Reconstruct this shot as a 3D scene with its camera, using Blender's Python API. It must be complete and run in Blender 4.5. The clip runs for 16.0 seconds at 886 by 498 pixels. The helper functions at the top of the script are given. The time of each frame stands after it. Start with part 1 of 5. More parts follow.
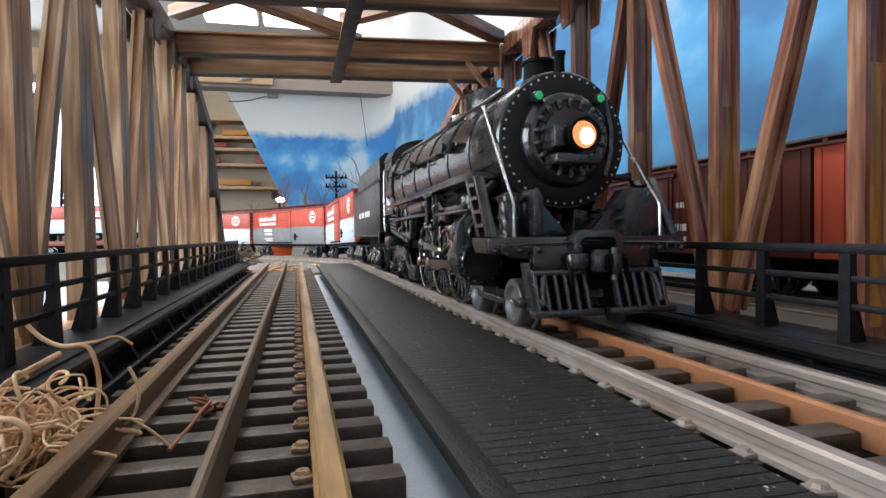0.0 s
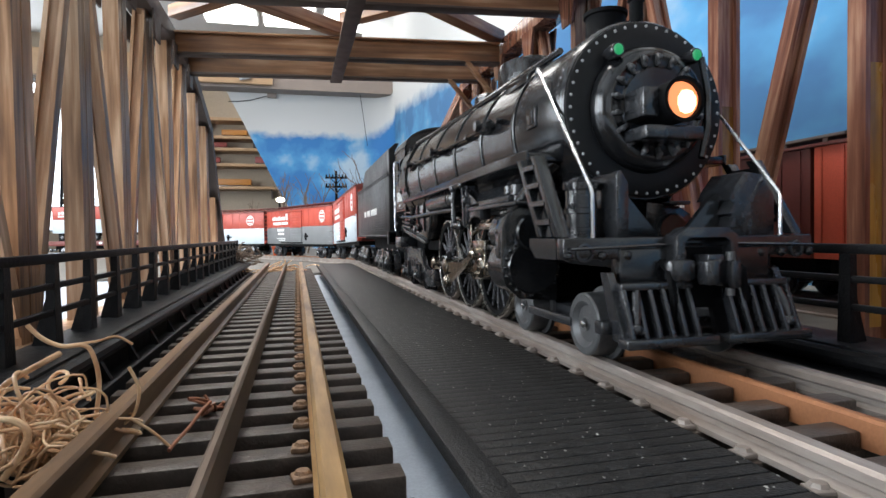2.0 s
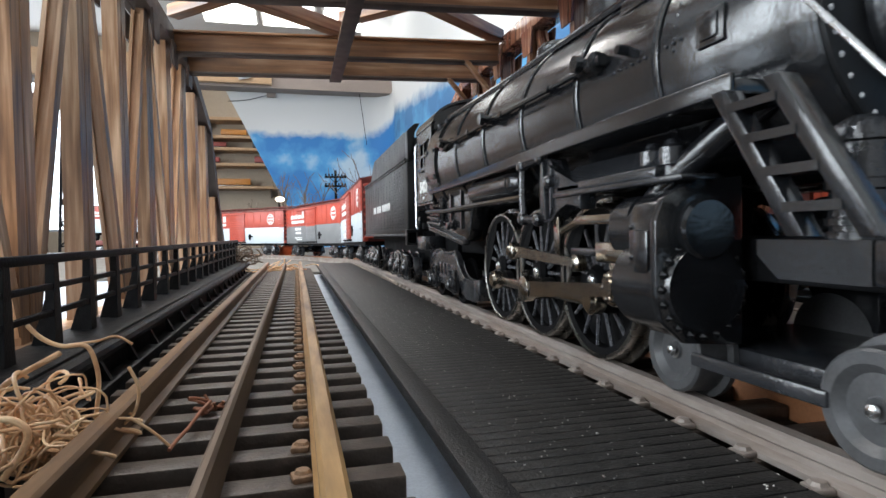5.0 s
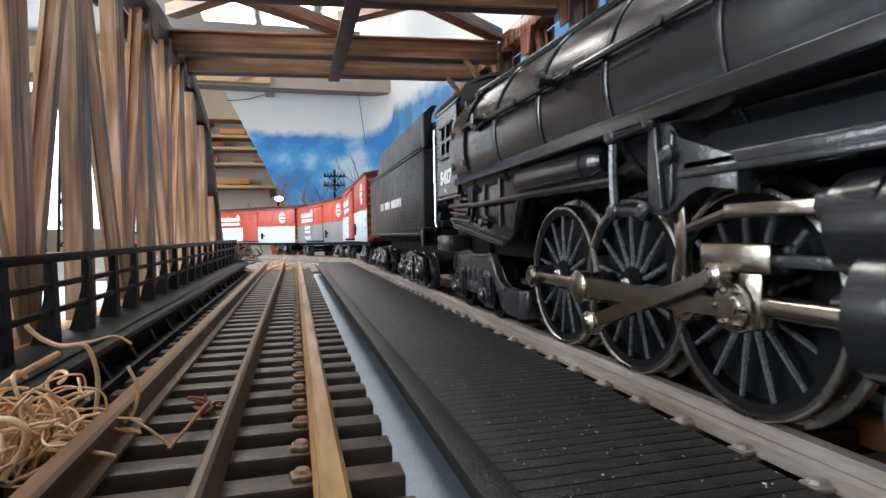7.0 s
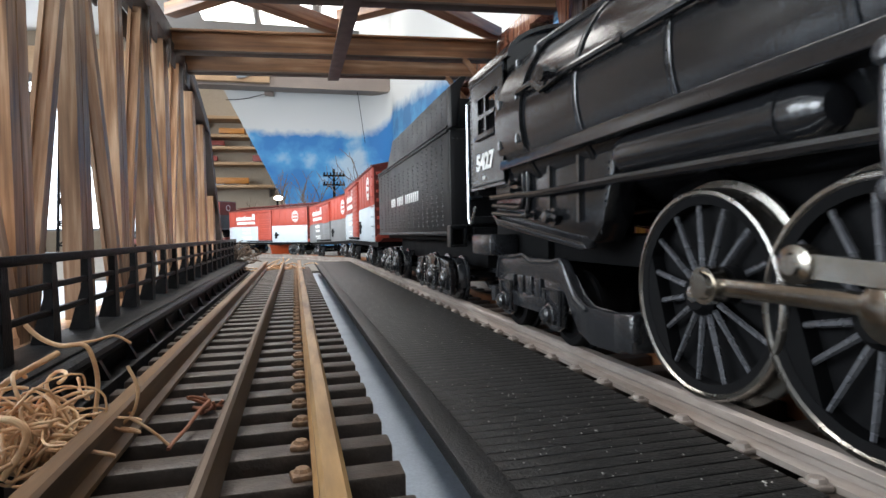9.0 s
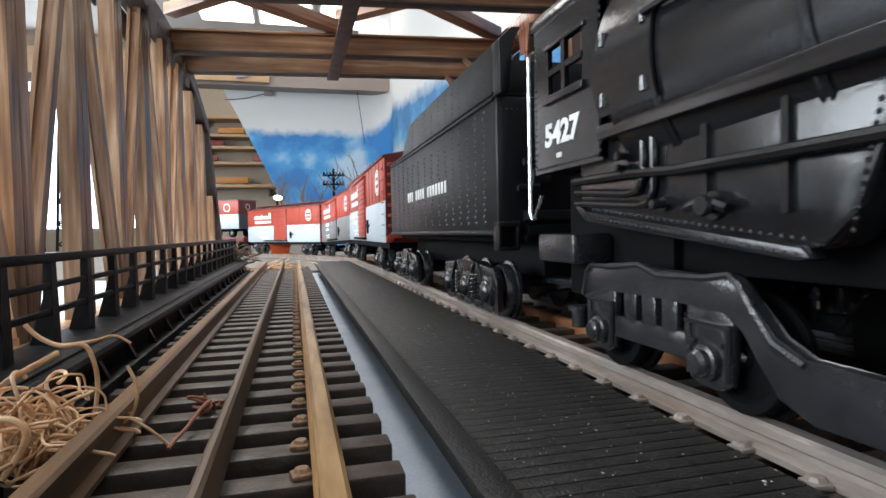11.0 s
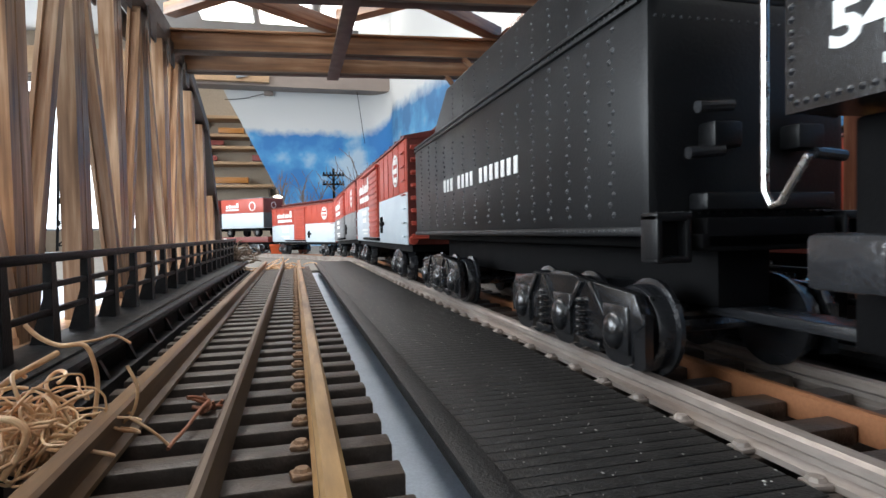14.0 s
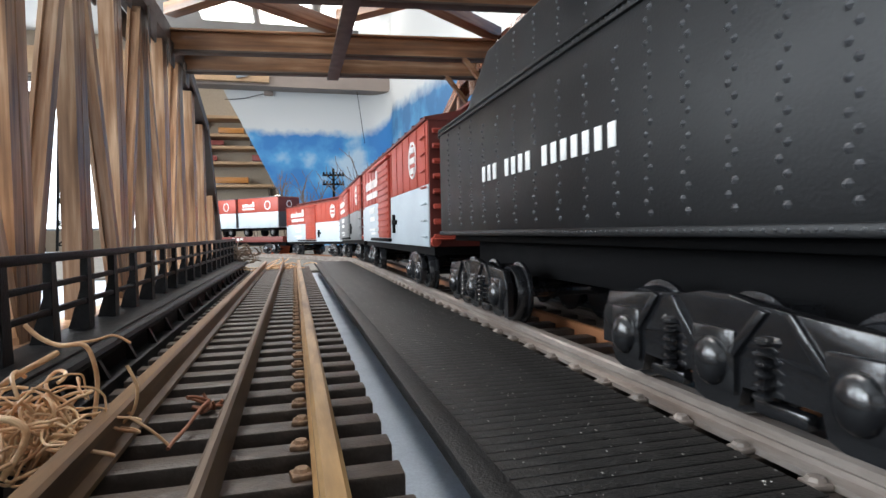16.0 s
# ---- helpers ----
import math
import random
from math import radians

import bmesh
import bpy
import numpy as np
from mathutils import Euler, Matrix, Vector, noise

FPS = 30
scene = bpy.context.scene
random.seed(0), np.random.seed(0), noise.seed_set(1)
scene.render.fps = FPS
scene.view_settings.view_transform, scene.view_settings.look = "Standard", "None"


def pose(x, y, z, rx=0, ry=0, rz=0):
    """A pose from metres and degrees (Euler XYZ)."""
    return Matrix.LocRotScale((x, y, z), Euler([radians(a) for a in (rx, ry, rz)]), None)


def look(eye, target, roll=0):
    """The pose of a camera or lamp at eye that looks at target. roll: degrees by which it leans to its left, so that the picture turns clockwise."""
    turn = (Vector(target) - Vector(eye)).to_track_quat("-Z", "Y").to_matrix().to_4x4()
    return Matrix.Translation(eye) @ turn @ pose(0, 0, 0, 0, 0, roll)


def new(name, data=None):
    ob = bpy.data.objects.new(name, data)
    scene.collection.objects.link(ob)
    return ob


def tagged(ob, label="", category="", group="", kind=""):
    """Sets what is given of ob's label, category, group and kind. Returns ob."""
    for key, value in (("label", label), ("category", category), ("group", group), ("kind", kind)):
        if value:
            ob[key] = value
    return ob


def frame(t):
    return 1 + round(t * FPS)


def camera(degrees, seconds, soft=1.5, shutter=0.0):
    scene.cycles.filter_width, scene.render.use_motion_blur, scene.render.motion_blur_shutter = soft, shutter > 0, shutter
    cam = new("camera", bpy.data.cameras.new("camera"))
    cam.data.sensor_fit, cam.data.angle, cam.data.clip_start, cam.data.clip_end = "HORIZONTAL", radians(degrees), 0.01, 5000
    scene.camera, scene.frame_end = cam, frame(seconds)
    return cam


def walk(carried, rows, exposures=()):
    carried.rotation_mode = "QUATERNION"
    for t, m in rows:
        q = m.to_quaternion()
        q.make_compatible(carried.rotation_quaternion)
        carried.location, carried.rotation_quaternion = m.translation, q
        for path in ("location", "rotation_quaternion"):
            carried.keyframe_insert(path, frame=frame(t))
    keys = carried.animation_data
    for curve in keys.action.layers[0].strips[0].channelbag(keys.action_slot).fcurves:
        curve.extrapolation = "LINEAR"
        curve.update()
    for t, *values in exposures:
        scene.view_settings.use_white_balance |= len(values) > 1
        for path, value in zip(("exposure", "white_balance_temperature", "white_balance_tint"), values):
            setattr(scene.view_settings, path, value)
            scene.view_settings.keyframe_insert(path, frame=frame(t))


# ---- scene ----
MM = 0.001
cam = camera(75.2, 16.0, soft=1.5, shutter=0.5)
walk(cam, [(t, pose(0, 0, 0.0285, rx, ry, rz)) for t, rx, ry, rz in (
    (0, 88.52, 0.81, -14.291), (2, 88.52, 0.81, -14.291), (4, 88.48, 0.87, -14.293), (6.5, 88.38, 0.97, -14.407),
    (9, 88.27, 1.08, -14.473), (11.5, 88.23, 1.129, -14.505), (16, 88.23, 1.099, -14.514))])

# ---------- light ----------
world = bpy.data.worlds.new("room_air")
scene.world = world
world.use_nodes = True
world.node_tree.nodes["Background"].inputs[0].default_value = (0.85, 0.92, 1, 1)
world.node_tree.nodes["Background"].inputs[1].default_value = 0.25
scene.view_settings.exposure = 0.0


def area_lamp(name, eye, target, sx, sy, watts, colour):
    data = bpy.data.lights.new(name, "AREA")
    data.shape, data.size, data.size_y, data.energy, data.color = "RECTANGLE", sx * MM, sy * MM, watts, colour
    ob = new(name, data)
    ob.matrix_world = look([c * MM for c in eye], [c * MM for c in target])
    return ob


area_lamp("window_daylight", (-1430, 250, 410), (60, 270, 0), 1750, 620, 47, (0.85, 0.93, 1))
area_lamp("ceiling_light_glow", (-180, 700, 845), (-180, 700, 0), 220, 1300, 13, (1, 0.96, 0.91))
area_lamp("window_daylight_behind", (-500, -1470, 500), (0, 300, 40), 1300, 700, 1.6, (0.84, 0.92, 1))


# ---------- materials ----------
def mat(name, colour, rough=0.6, metal=0.0, second=None, size=4.0, amount=0.5, bump=0.15, fine=0.6, stretch=(1, 1, 1), spec=0.5, coat=0.0):
    """Procedural surface: two colours mixed by noise of `size` millimetres, with fine grain and relief."""
    m = bpy.data.materials.new(name)
    m.use_nodes = True
    nt = m.node_tree
    n, l = nt.nodes, nt.links
    b = n["Principled BSDF"]
    second = second or tuple(c * 0.7 for c in colour)
    tc = n.new("ShaderNodeTexCoord")
    mp = n.new("ShaderNodeMapping")
    mp.inputs["Scale"].default_value = stretch
    l.new(tc.outputs["Object"], mp.inputs[0])
    big, small = n.new("ShaderNodeTexNoise"), n.new("ShaderNodeTexNoise")
    big.inputs["Scale"].default_value, big.inputs["Detail"].default_value = 1000 / size, 6
    small.inputs["Scale"].default_value, small.inputs["Detail"].default_value = 1000 / fine, 3
    l.new(mp.outputs[0], big.inputs[0])
    l.new(mp.outputs[0], small.inputs[0])
    ramp = n.new("ShaderNodeMapRange")
    ramp.inputs[1].default_value, ramp.inputs[2].default_value = 0.5 - 0.5 * amount, 0.5 + 0.5 * amount
    l.new(big.outputs[0], ramp.inputs[0])
    mix = n.new("ShaderNodeMix")
    mix.data_type = "RGBA"
    mix.inputs[6].default_value, mix.inputs[7].default_value = (*colour, 1), (*second, 1)
    l.new(ramp.outputs[0], mix.inputs[0])
    grain = n.new("ShaderNodeMix")
    grain.data_type, grain.blend_type = "RGBA", "OVERLAY"
    grain.inputs[0].default_value = 0.25
    l.new(mix.outputs[2], grain.inputs[6])
    l.new(small.outputs[0], grain.inputs[7])
    info = n.new("ShaderNodeObjectInfo")
    hsv = n.new("ShaderNodeHueSaturation")
    vr = n.new("ShaderNodeMapRange")
    vr.inputs[3].default_value, vr.inputs[4].default_value = 0.86, 1.12
    l.new(info.outputs["Random"], vr.inputs[0])
    l.new(vr.outputs[0], hsv.inputs["Value"])
    l.new(grain.outputs[2], hsv.inputs["Color"])
    l.new(hsv.outputs[0], b.inputs["Base Color"])
    rr = n.new("ShaderNodeMapRange")
    rr.inputs[3].default_value, rr.inputs[4].default_value = max(rough - 0.12, 0.04), min(rough + 0.12, 1)
    l.new(big.outputs[0], rr.inputs[0])
    l.new(rr.outputs[0], b.inputs["Roughness"])
    b.inputs["Metallic"].default_value, b.inputs["Specular IOR Level"].default_value = metal, spec
    b.inputs["Coat Weight"].default_value = coat
    bp = n.new("ShaderNodeBump")
    bp.inputs["Strength"].default_value, bp.inputs["Distance"].default_value = bump, 0.0003
    l.new(small.outputs[0], bp.inputs["Height"])
    l.new(bp.outputs[0], b.inputs["Normal"])
    return m


def glow(name, colour, strength):
    m = bpy.data.materials.new(name)
    m.use_nodes = True
    b = m.node_tree.nodes["Principled BSDF"]
    b.inputs["Base Color"].default_value = (0.02, 0.02, 0.02, 1)
    b.inputs["Emission Color"].default_value, b.inputs["Emission Strength"].default_value = (*colour, 1), strength
    return m


def stained(name, ramp_colours, rough, streak=2.2, blotch=26.0, axis=2, bump=0.3, low=0.34, high=0.66):
    """Stained and varnished stick: streaks along one axis, blotches of stain, every piece different."""
    m = bpy.data.materials.new(name)
    m.use_nodes = True
    n, l = m.node_tree.nodes, m.node_tree.links
    b = n["Principled BSDF"]
    tc, info = n.new("ShaderNodeTexCoord"), n.new("ShaderNodeObjectInfo")
    shift = n.new("ShaderNodeVectorMath")
    shift.operation = "MULTIPLY_ADD"
    shift.inputs[1].default_value = (3.1, 1.7, 2.3)
    l.new(info.outputs["Random"], shift.inputs[0])
    l.new(tc.outputs["Object"], shift.inputs[2])
    thin = [1.0, 1.0, 1.0]
    thin[axis] = 0.06
    wide = [1.0, 1.0, 1.0]
    wide[axis] = 0.3
    tex = []
    for size, scale, detail in ((streak, thin, 5), (blotch, wide, 6), (0.7, thin, 3)):
        mp, no = n.new("ShaderNodeMapping"), n.new("ShaderNodeTexNoise")
        mp.inputs["Scale"].default_value = scale
        no.inputs["Scale"].default_value, no.inputs["Detail"].default_value = 1000 / size, detail
        l.new(shift.outputs[0], mp.inputs[0])
        l.new(mp.outputs[0], no.inputs[0])
        tex.append(no)
    half = n.new("ShaderNodeMath")
    half.operation = "MULTIPLY_ADD"
    half.inputs[1].default_value = 0.45
    l.new(tex[0].outputs[0], half.inputs[0])
    part2 = n.new("ShaderNodeMath")
    part2.operation = "MULTIPLY"
    part2.inputs[1].default_value = 0.55
    l.new(tex[1].outputs[0], part2.inputs[0])
    l.new(part2.outputs[0], half.inputs[2])
    cr = n.new("ShaderNodeValToRGB")
    cr.color_ramp.elements[0].position, cr.color_ramp.elements[0].color = low, (*ramp_colours[0], 1)
    cr.color_ramp.elements[1].position, cr.color_ramp.elements[1].color = high, (*ramp_colours[2], 1)
    cr.color_ramp.elements.new(0.5 * (low + high)).color = (*ramp_colours[1], 1)
    l.new(half.outputs[0], cr.inputs[0])
    hsv, vr = n.new("ShaderNodeHueSaturation"), n.new("ShaderNodeMapRange")
    vr.inputs[3].default_value, vr.inputs[4].default_value = 0.66, 1.26
    l.new(info.outputs["Random"], vr.inputs[0])
    l.new(vr.outputs[0], hsv.inputs["Value"])
    l.new(cr.outputs[0], hsv.inputs["Color"])
    l.new(hsv.outputs[0], b.inputs["Base Color"])
    rr = n.new("ShaderNodeMapRange")
    rr.inputs[3].default_value, rr.inputs[4].default_value = max(rough - 0.2, 0.06), min(rough + 0.2, 1)
    l.new(tex[1].outputs[0], rr.inputs[0])
    l.new(rr.outputs[0], b.inputs["Roughness"])
    bp = n.new("ShaderNodeBump")
    bp.inputs["Strength"].default_value, bp.inputs["Distance"].default_value = bump, 0.0003
    l.new(tex[2].outputs[0], bp.inputs["Height"])
    l.new(bp.outputs[0], b.inputs["Normal"])
    return m


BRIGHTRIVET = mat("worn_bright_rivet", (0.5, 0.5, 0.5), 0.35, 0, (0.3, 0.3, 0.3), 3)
SMOKEBOX = mat("sooty_black_paint", (0.006, 0.0062, 0.007), 0.42, 0, (0.01, 0.0102, 0.011), 9, 0.5, 0.12, 0.8, spec=0.3)
BLACK = mat("satin_black_paint", (0.0085, 0.009, 0.0105), 0.19, 0, (0.015, 0.0157, 0.0178), 22, 0.5, 0.14, 0.8, spec=0.85)
SMOKE = mat("flat_black_paint", (0.0032, 0.0033, 0.0039), 0.7, 0, (0.005, 0.005, 0.0056), 9, spec=0.1)
CASTING = mat("dark_casting", (0.018, 0.019, 0.0218), 0.19, 0.1, (0.034, 0.0356, 0.04), 5, 0.6, 0.3, 0.8, spec=0.9)
GREYMETAL = mat("grey_wheel_metal", (0.12, 0.122, 0.127), 0.36, 0.3, (0.08, 0.08, 0.082), 4)
SPOKEGREY = mat("grey_spoke_paint", (0.15, 0.155, 0.17), 0.28, 0.5, (0.09, 0.09, 0.1), 5)
RAILBROWN = mat("brown_stained_rail", (0.24, 0.135, 0.06), 0.42, 0.3, (0.075, 0.042, 0.022), 6, 0.45, 0.15, 0.7, (1, 0.12, 1))
NICKEL = mat("nickel_plate", (0.5, 0.46, 0.4), 0.2, 1, (0.3, 0.265, 0.22), 4, 0.7, 0.05)
RIM = mat("tyre_steel", (0.4, 0.385, 0.36), 0.27, 1, (0.22, 0.205, 0.185), 6)
SILVER = mat("bright_wire", (0.75, 0.75, 0.74), 0.25, 1, (0.6, 0.6, 0.6), 4, 0.5, 0.02)
WHITE = mat("white_lettering", (0.8, 0.8, 0.78), 0.5, 0, (0.72, 0.72, 0.7), 3, 0.5, 0.02)
WOOD = stained("stained_bass_wood", ((0.08, 0.036, 0.018), (0.36, 0.195, 0.1), (0.7, 0.48, 0.31)), 0.4)
WOODRED = stained("reddish_varnished_wood", ((0.055, 0.02, 0.014), (0.2, 0.08, 0.05), (0.46, 0.25, 0.15)), 0.2, 2.0, 20, 2, 0.2)
WOODTOP = stained("stained_cross_wood", ((0.08, 0.033, 0.016), (0.32, 0.16, 0.075), (0.68, 0.44, 0.27)), 0.42, 3.5, 22, 0)
AMBER = stained("amber_varnish", ((0.12, 0.05, 0.015), (0.36, 0.17, 0.03), (0.55, 0.3, 0.06)), 0.25, 3.0, 14, 2, 0.15)
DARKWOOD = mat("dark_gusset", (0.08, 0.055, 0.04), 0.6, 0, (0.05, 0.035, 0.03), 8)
DECK = mat("black_plastic_deck", (0.005, 0.0052, 0.0058), 0.5, 0, (0.022, 0.0216, 0.0216), 1.8, 0.42, 0.8, 0.45, spec=0.26)
GIRDER = mat("black_girder_plastic", (0.0038, 0.004, 0.0052), 0.45, 0, (0.012, 0.0118, 0.0125), 3, 0.45, 0.5, spec=0.16)
TIE = mat("brown_plastic_tie", (0.03, 0.021, 0.016), 0.45, 0, (0.085, 0.064, 0.052), 4, 0.4, 0.5)
REDWOOD = stained("red_stained_brace", ((0.1, 0.036, 0.022), (0.3, 0.13, 0.07), (0.6, 0.36, 0.22)), 0.42, 2.4, 24, 0)
SPIKE = mat("rusty_spike_head", (0.36, 0.22, 0.13), 0.75, 0, (0.12, 0.075, 0.05), 1.5, 0.5, 0.5)
TENDERBLACK = mat("soft_black_tender_paint", (0.0075, 0.0079, 0.009), 0.38, 0, (0.0115, 0.012, 0.0133), 18, 0.5, 0.18, 0.7, spec=0.32)
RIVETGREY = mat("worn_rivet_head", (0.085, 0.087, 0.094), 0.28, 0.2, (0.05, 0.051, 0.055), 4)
RAILTAN = mat("oxidised_brass_rail", (0.47, 0.29, 0.12), 0.36, 0.35, (0.11, 0.06, 0.028), 5, 0.4, 0.15, 0.7, (1, 0.12, 1))
RAILDARK = mat("blackened_centre_rail", (0.1, 0.07, 0.05), 0.5, 0.4, (0.16, 0.12, 0.09), 9, 0.6, 0.1, 0.7, (1, 0.15, 1))
RAILGREY = mat("dull_tinplate_rail", (0.4, 0.36, 0.33), 0.42, 0.3, (0.22, 0.165, 0.135), 5, 0.55, 0.2, 0.7, (1, 0.2, 1))
RAILORANGE = mat("rusty_orange_rail", (0.4, 0.17, 0.075), 0.55, 0.2, (0.3, 0.12, 0.05), 14, 0.6, 0.1)
PALEBLUE = mat("pale_blue_painted_board", (0.46, 0.52, 0.6), 0.4, 0, (0.37, 0.43, 0.51), 14, 0.5, 0.15)
CARRED = mat("orange_red_car_paint", (0.45, 0.07, 0.042), 0.45, 0, (0.38, 0.055, 0.034), 20, 0.6, 0.06)
CARGREY = mat("pale_grey_car_paint", (0.48, 0.54, 0.58), 0.45, 0, (0.42, 0.475, 0.52), 20, 0.6, 0.06)
ROOFBROWN = mat("maroon_roof_paint", (0.16, 0.028, 0.02), 0.55, 0, (0.12, 0.024, 0.018), 15, 0.6)
TUSCAN = mat("tuscan_red_plastic", (0.1, 0.02, 0.015), 0.4, 0, (0.075, 0.016, 0.012), 25, 0.6, 0.1)
BRICKRED = mat("brick_red_plastic", (0.44, 0.075, 0.042), 0.36, 0, (0.34, 0.055, 0.03), 25, 0.6, 0.1)
RAFFIA = mat("raffia_fibre", (0.9, 0.64, 0.38), 0.36, 0, (0.5, 0.23, 0.1), 5, 0.5, 0.3)
RAFFIARED = mat("reddish_raffia", (0.32, 0.12, 0.06), 0.65, 0, (0.22, 0.09, 0.05), 4)
TWIG = mat("dry_twig", (0.16, 0.11, 0.075), 0.8, 0, (0.1, 0.07, 0.05), 4)
CEMENT = mat("grey_ballast_board", (0.2, 0.185, 0.165), 0.8, 0, (0.13, 0.12, 0.105), 18, 0.7, 0.4)
PINE = mat("pine_shelf", (0.42, 0.27, 0.15), 0.55, 0, (0.33, 0.2, 0.11), 60, 0.6, 0.1, 2, (0.1, 1, 1))
BEIGE = mat("beige_wall_paint", (0.42, 0.34, 0.255), 0.7, 0, (0.37, 0.3, 0.225), 300, 0.6, 0.05, 3)
PLASTER = mat("white_ceiling_paint", (0.6, 0.59, 0.57), 0.75, 0, (0.54, 0.53, 0.52), 400, 0.6, 0.05, 3)
GREYBEAM = mat("grey_brown_soffit_paint", (0.21, 0.165, 0.14), 0.7, 0, (0.17, 0.135, 0.115), 90, 0.6)
FLOORBROWN = mat("brown_floor", (0.12, 0.09, 0.07), 0.6, 0, (0.09, 0.07, 0.05), 200)
LAMPGLOW = glow("warm_bulb", (1, 0.3, 0.11), 1.4)
HOTGLOW = glow("hot_filament", (1, 0.72, 0.42), 4)
GREENGLOW = glow("green_jewel", (0.02, 0.6, 0.2), 0.55)
DUST = mat("pale_dust", (0.36, 0.35, 0.33), 0.8)
WHITEGLOW = glow("fluorescent_diffuser", (1, 0.99, 0.96), 5)


def sky_paint(name, cloud_low, cloud_high, along=1.0, slope=0.0, blues=((0.022, 0.14, 0.35), (0.06, 0.24, 0.45), (0.34, 0.43, 0.5))):
    """Hand-painted backdrop: blue with soft white clouds and a white upper edge between two heights."""
    m = bpy.data.materials.new(name)
    m.use_nodes = True
    n, l = m.node_tree.nodes, m.node_tree.links
    b = n["Principled BSDF"]
    b.inputs["Roughness"].default_value = 0.75
    geo = n.new("ShaderNodeNewGeometry")
    sep = n.new("ShaderNodeSeparateXYZ")
    l.new(geo.outputs["Position"], sep.inputs[0])
    n1, n2 = n.new("ShaderNodeTexNoise"), n.new("ShaderNodeTexNoise")
    for nn, sc in ((n1, 7.0), (n2, 26.0)):
        nn.inputs["Scale"].default_value, nn.inputs["Detail"].default_value = sc, 5
        mp = n.new("ShaderNodeMapping")
        mp.inputs["Scale"].default_value = (1, along, 1)
        l.new(geo.outputs["Position"], mp.inputs[0])
        l.new(mp.outputs[0], nn.inputs[0])
    blue = n.new("ShaderNodeValToRGB")
    blue.color_ramp.elements[0].position, blue.color_ramp.elements[0].color = 0.41, (*blues[0], 1)
    blue.color_ramp.elements[1].position, blue.color_ramp.elements[1].color = 0.65, (*blues[2], 1)
    e = blue.color_ramp.elements.new(0.52)
    e.color = (*blues[1], 1)
    l.new(n1.outputs[0], blue.inputs[0])
    add = n.new("ShaderNodeMath")
    add.operation = "MULTIPLY_ADD"
    add.inputs[1].default_value = 0.05
    l.new(n2.outputs[0], add.inputs[0])
    lift = n.new("ShaderNodeMath")
    lift.operation = "MULTIPLY_ADD"
    lift.inputs[1].default_value = slope
    l.new(sep.outputs[1], lift.inputs[0])
    l.new(sep.outputs[2], lift.inputs[2])
    l.new(lift.outputs[0], add.inputs[2])
    edge = n.new("ShaderNodeMapRange")
    edge.inputs[1].default_value, edge.inputs[2].default_value = cloud_low * MM, cloud_high * MM
    l.new(add.outputs[0], edge.inputs[0])
    mix = n.new("ShaderNodeMix")
    mix.data_type = "RGBA"
    mix.inputs[7].default_value = (0.47, 0.47, 0.46, 1)
    l.new(edge.outputs[0], mix.inputs[0])
    l.new(blue.outputs[0], mix.inputs[6])
    l.new(mix.outputs[2], b.inputs["Base Color"])
    return m


SKYFAR = sky_paint("painted_sky_far", 412, 440)
SKYCOVE = sky_paint("painted_sky_cove", 412 + 1320, 440 + 1330, 1.0, 0.6)
SKYSIDE = sky_paint("painted_sky_side", 258, 300, 0.6, -0.108, ((0.024, 0.11, 0.24), (0.05, 0.21, 0.385), (0.27, 0.33, 0.375)))


# ---------- mesh tools, in millimetres ----------
def bx(bm, x0, x1, y0, y1, z0, z1, bev=0.0):
    v = [bm.verts.new((x, y, z)) for x in (x0, x1) for y in (y0, y1) for z in (z0, z1)]
    fs = [bm.faces.new([v[i] for i in q]) for q in ((0, 1, 3, 2), (4, 6, 7, 5), (0, 4, 5, 1), (2, 3, 7, 6), (0, 2, 6, 4), (1, 5, 7, 3))]
    if bev:
        bmesh.ops.bevel(bm, geom=list({e for f in fs for e in f.edges}), offset=bev, segments=2, affect="EDGES", profile=0.5)
    return bm


def frame_of(d):
    d = d.normalized()
    a = Vector((0, 0, 1)) if abs(d.z) < 0.9 else Vector((1, 0, 0))
    u = d.cross(a).normalized()
    return u, d.cross(u)


def loft(bm, rings, closed_ends=True, loop=False):
    vs = [[bm.verts.new(p) for p in ring] for ring in rings]
    k = len(vs[0])
    for a, b in zip(vs, vs[1:] + vs[:1] if loop else vs[1:]):
        for i in range(k):
            bm.faces.new((a[i], a[(i + 1) % k], b[(i + 1) % k], b[i]))
    if closed_ends:
        bm.faces.new(vs[0][::-1])
        bm.faces.new(vs[-1])
    return bm


def ring(bm, origin, axis, profile, n=24):
    """Turned ring: the closed profile goes round the axis without reaching it."""
    o, d = Vector(origin), Vector(axis).normalized()
    u, w = frame_of(d)
    return loft(bm, [[o + d * h + (u * math.cos(a) + w * math.sin(a)) * r for a in (2 * math.pi * i / n for i in range(n))] for h, r in profile], False, True)


def lathe(bm, origin, axis, profile, n=24):
    """Turned shape: profile rows (distance along the axis, radius)."""
    o, d = Vector(origin), Vector(axis).normalized()
    u, w = frame_of(d)
    return loft(bm, [[o + d * h + (u * math.cos(a) + w * math.sin(a)) * max(r, 0.02) for a in (2 * math.pi * i / n for i in range(n))] for h, r in profile])


def cy(bm, p, q, r, r2=None, n=14):
    p, q = Vector(p), Vector(q)
    return lathe(bm, p, q - p, ((0, r), ((q - p).length, r if r2 is None else r2)), n)


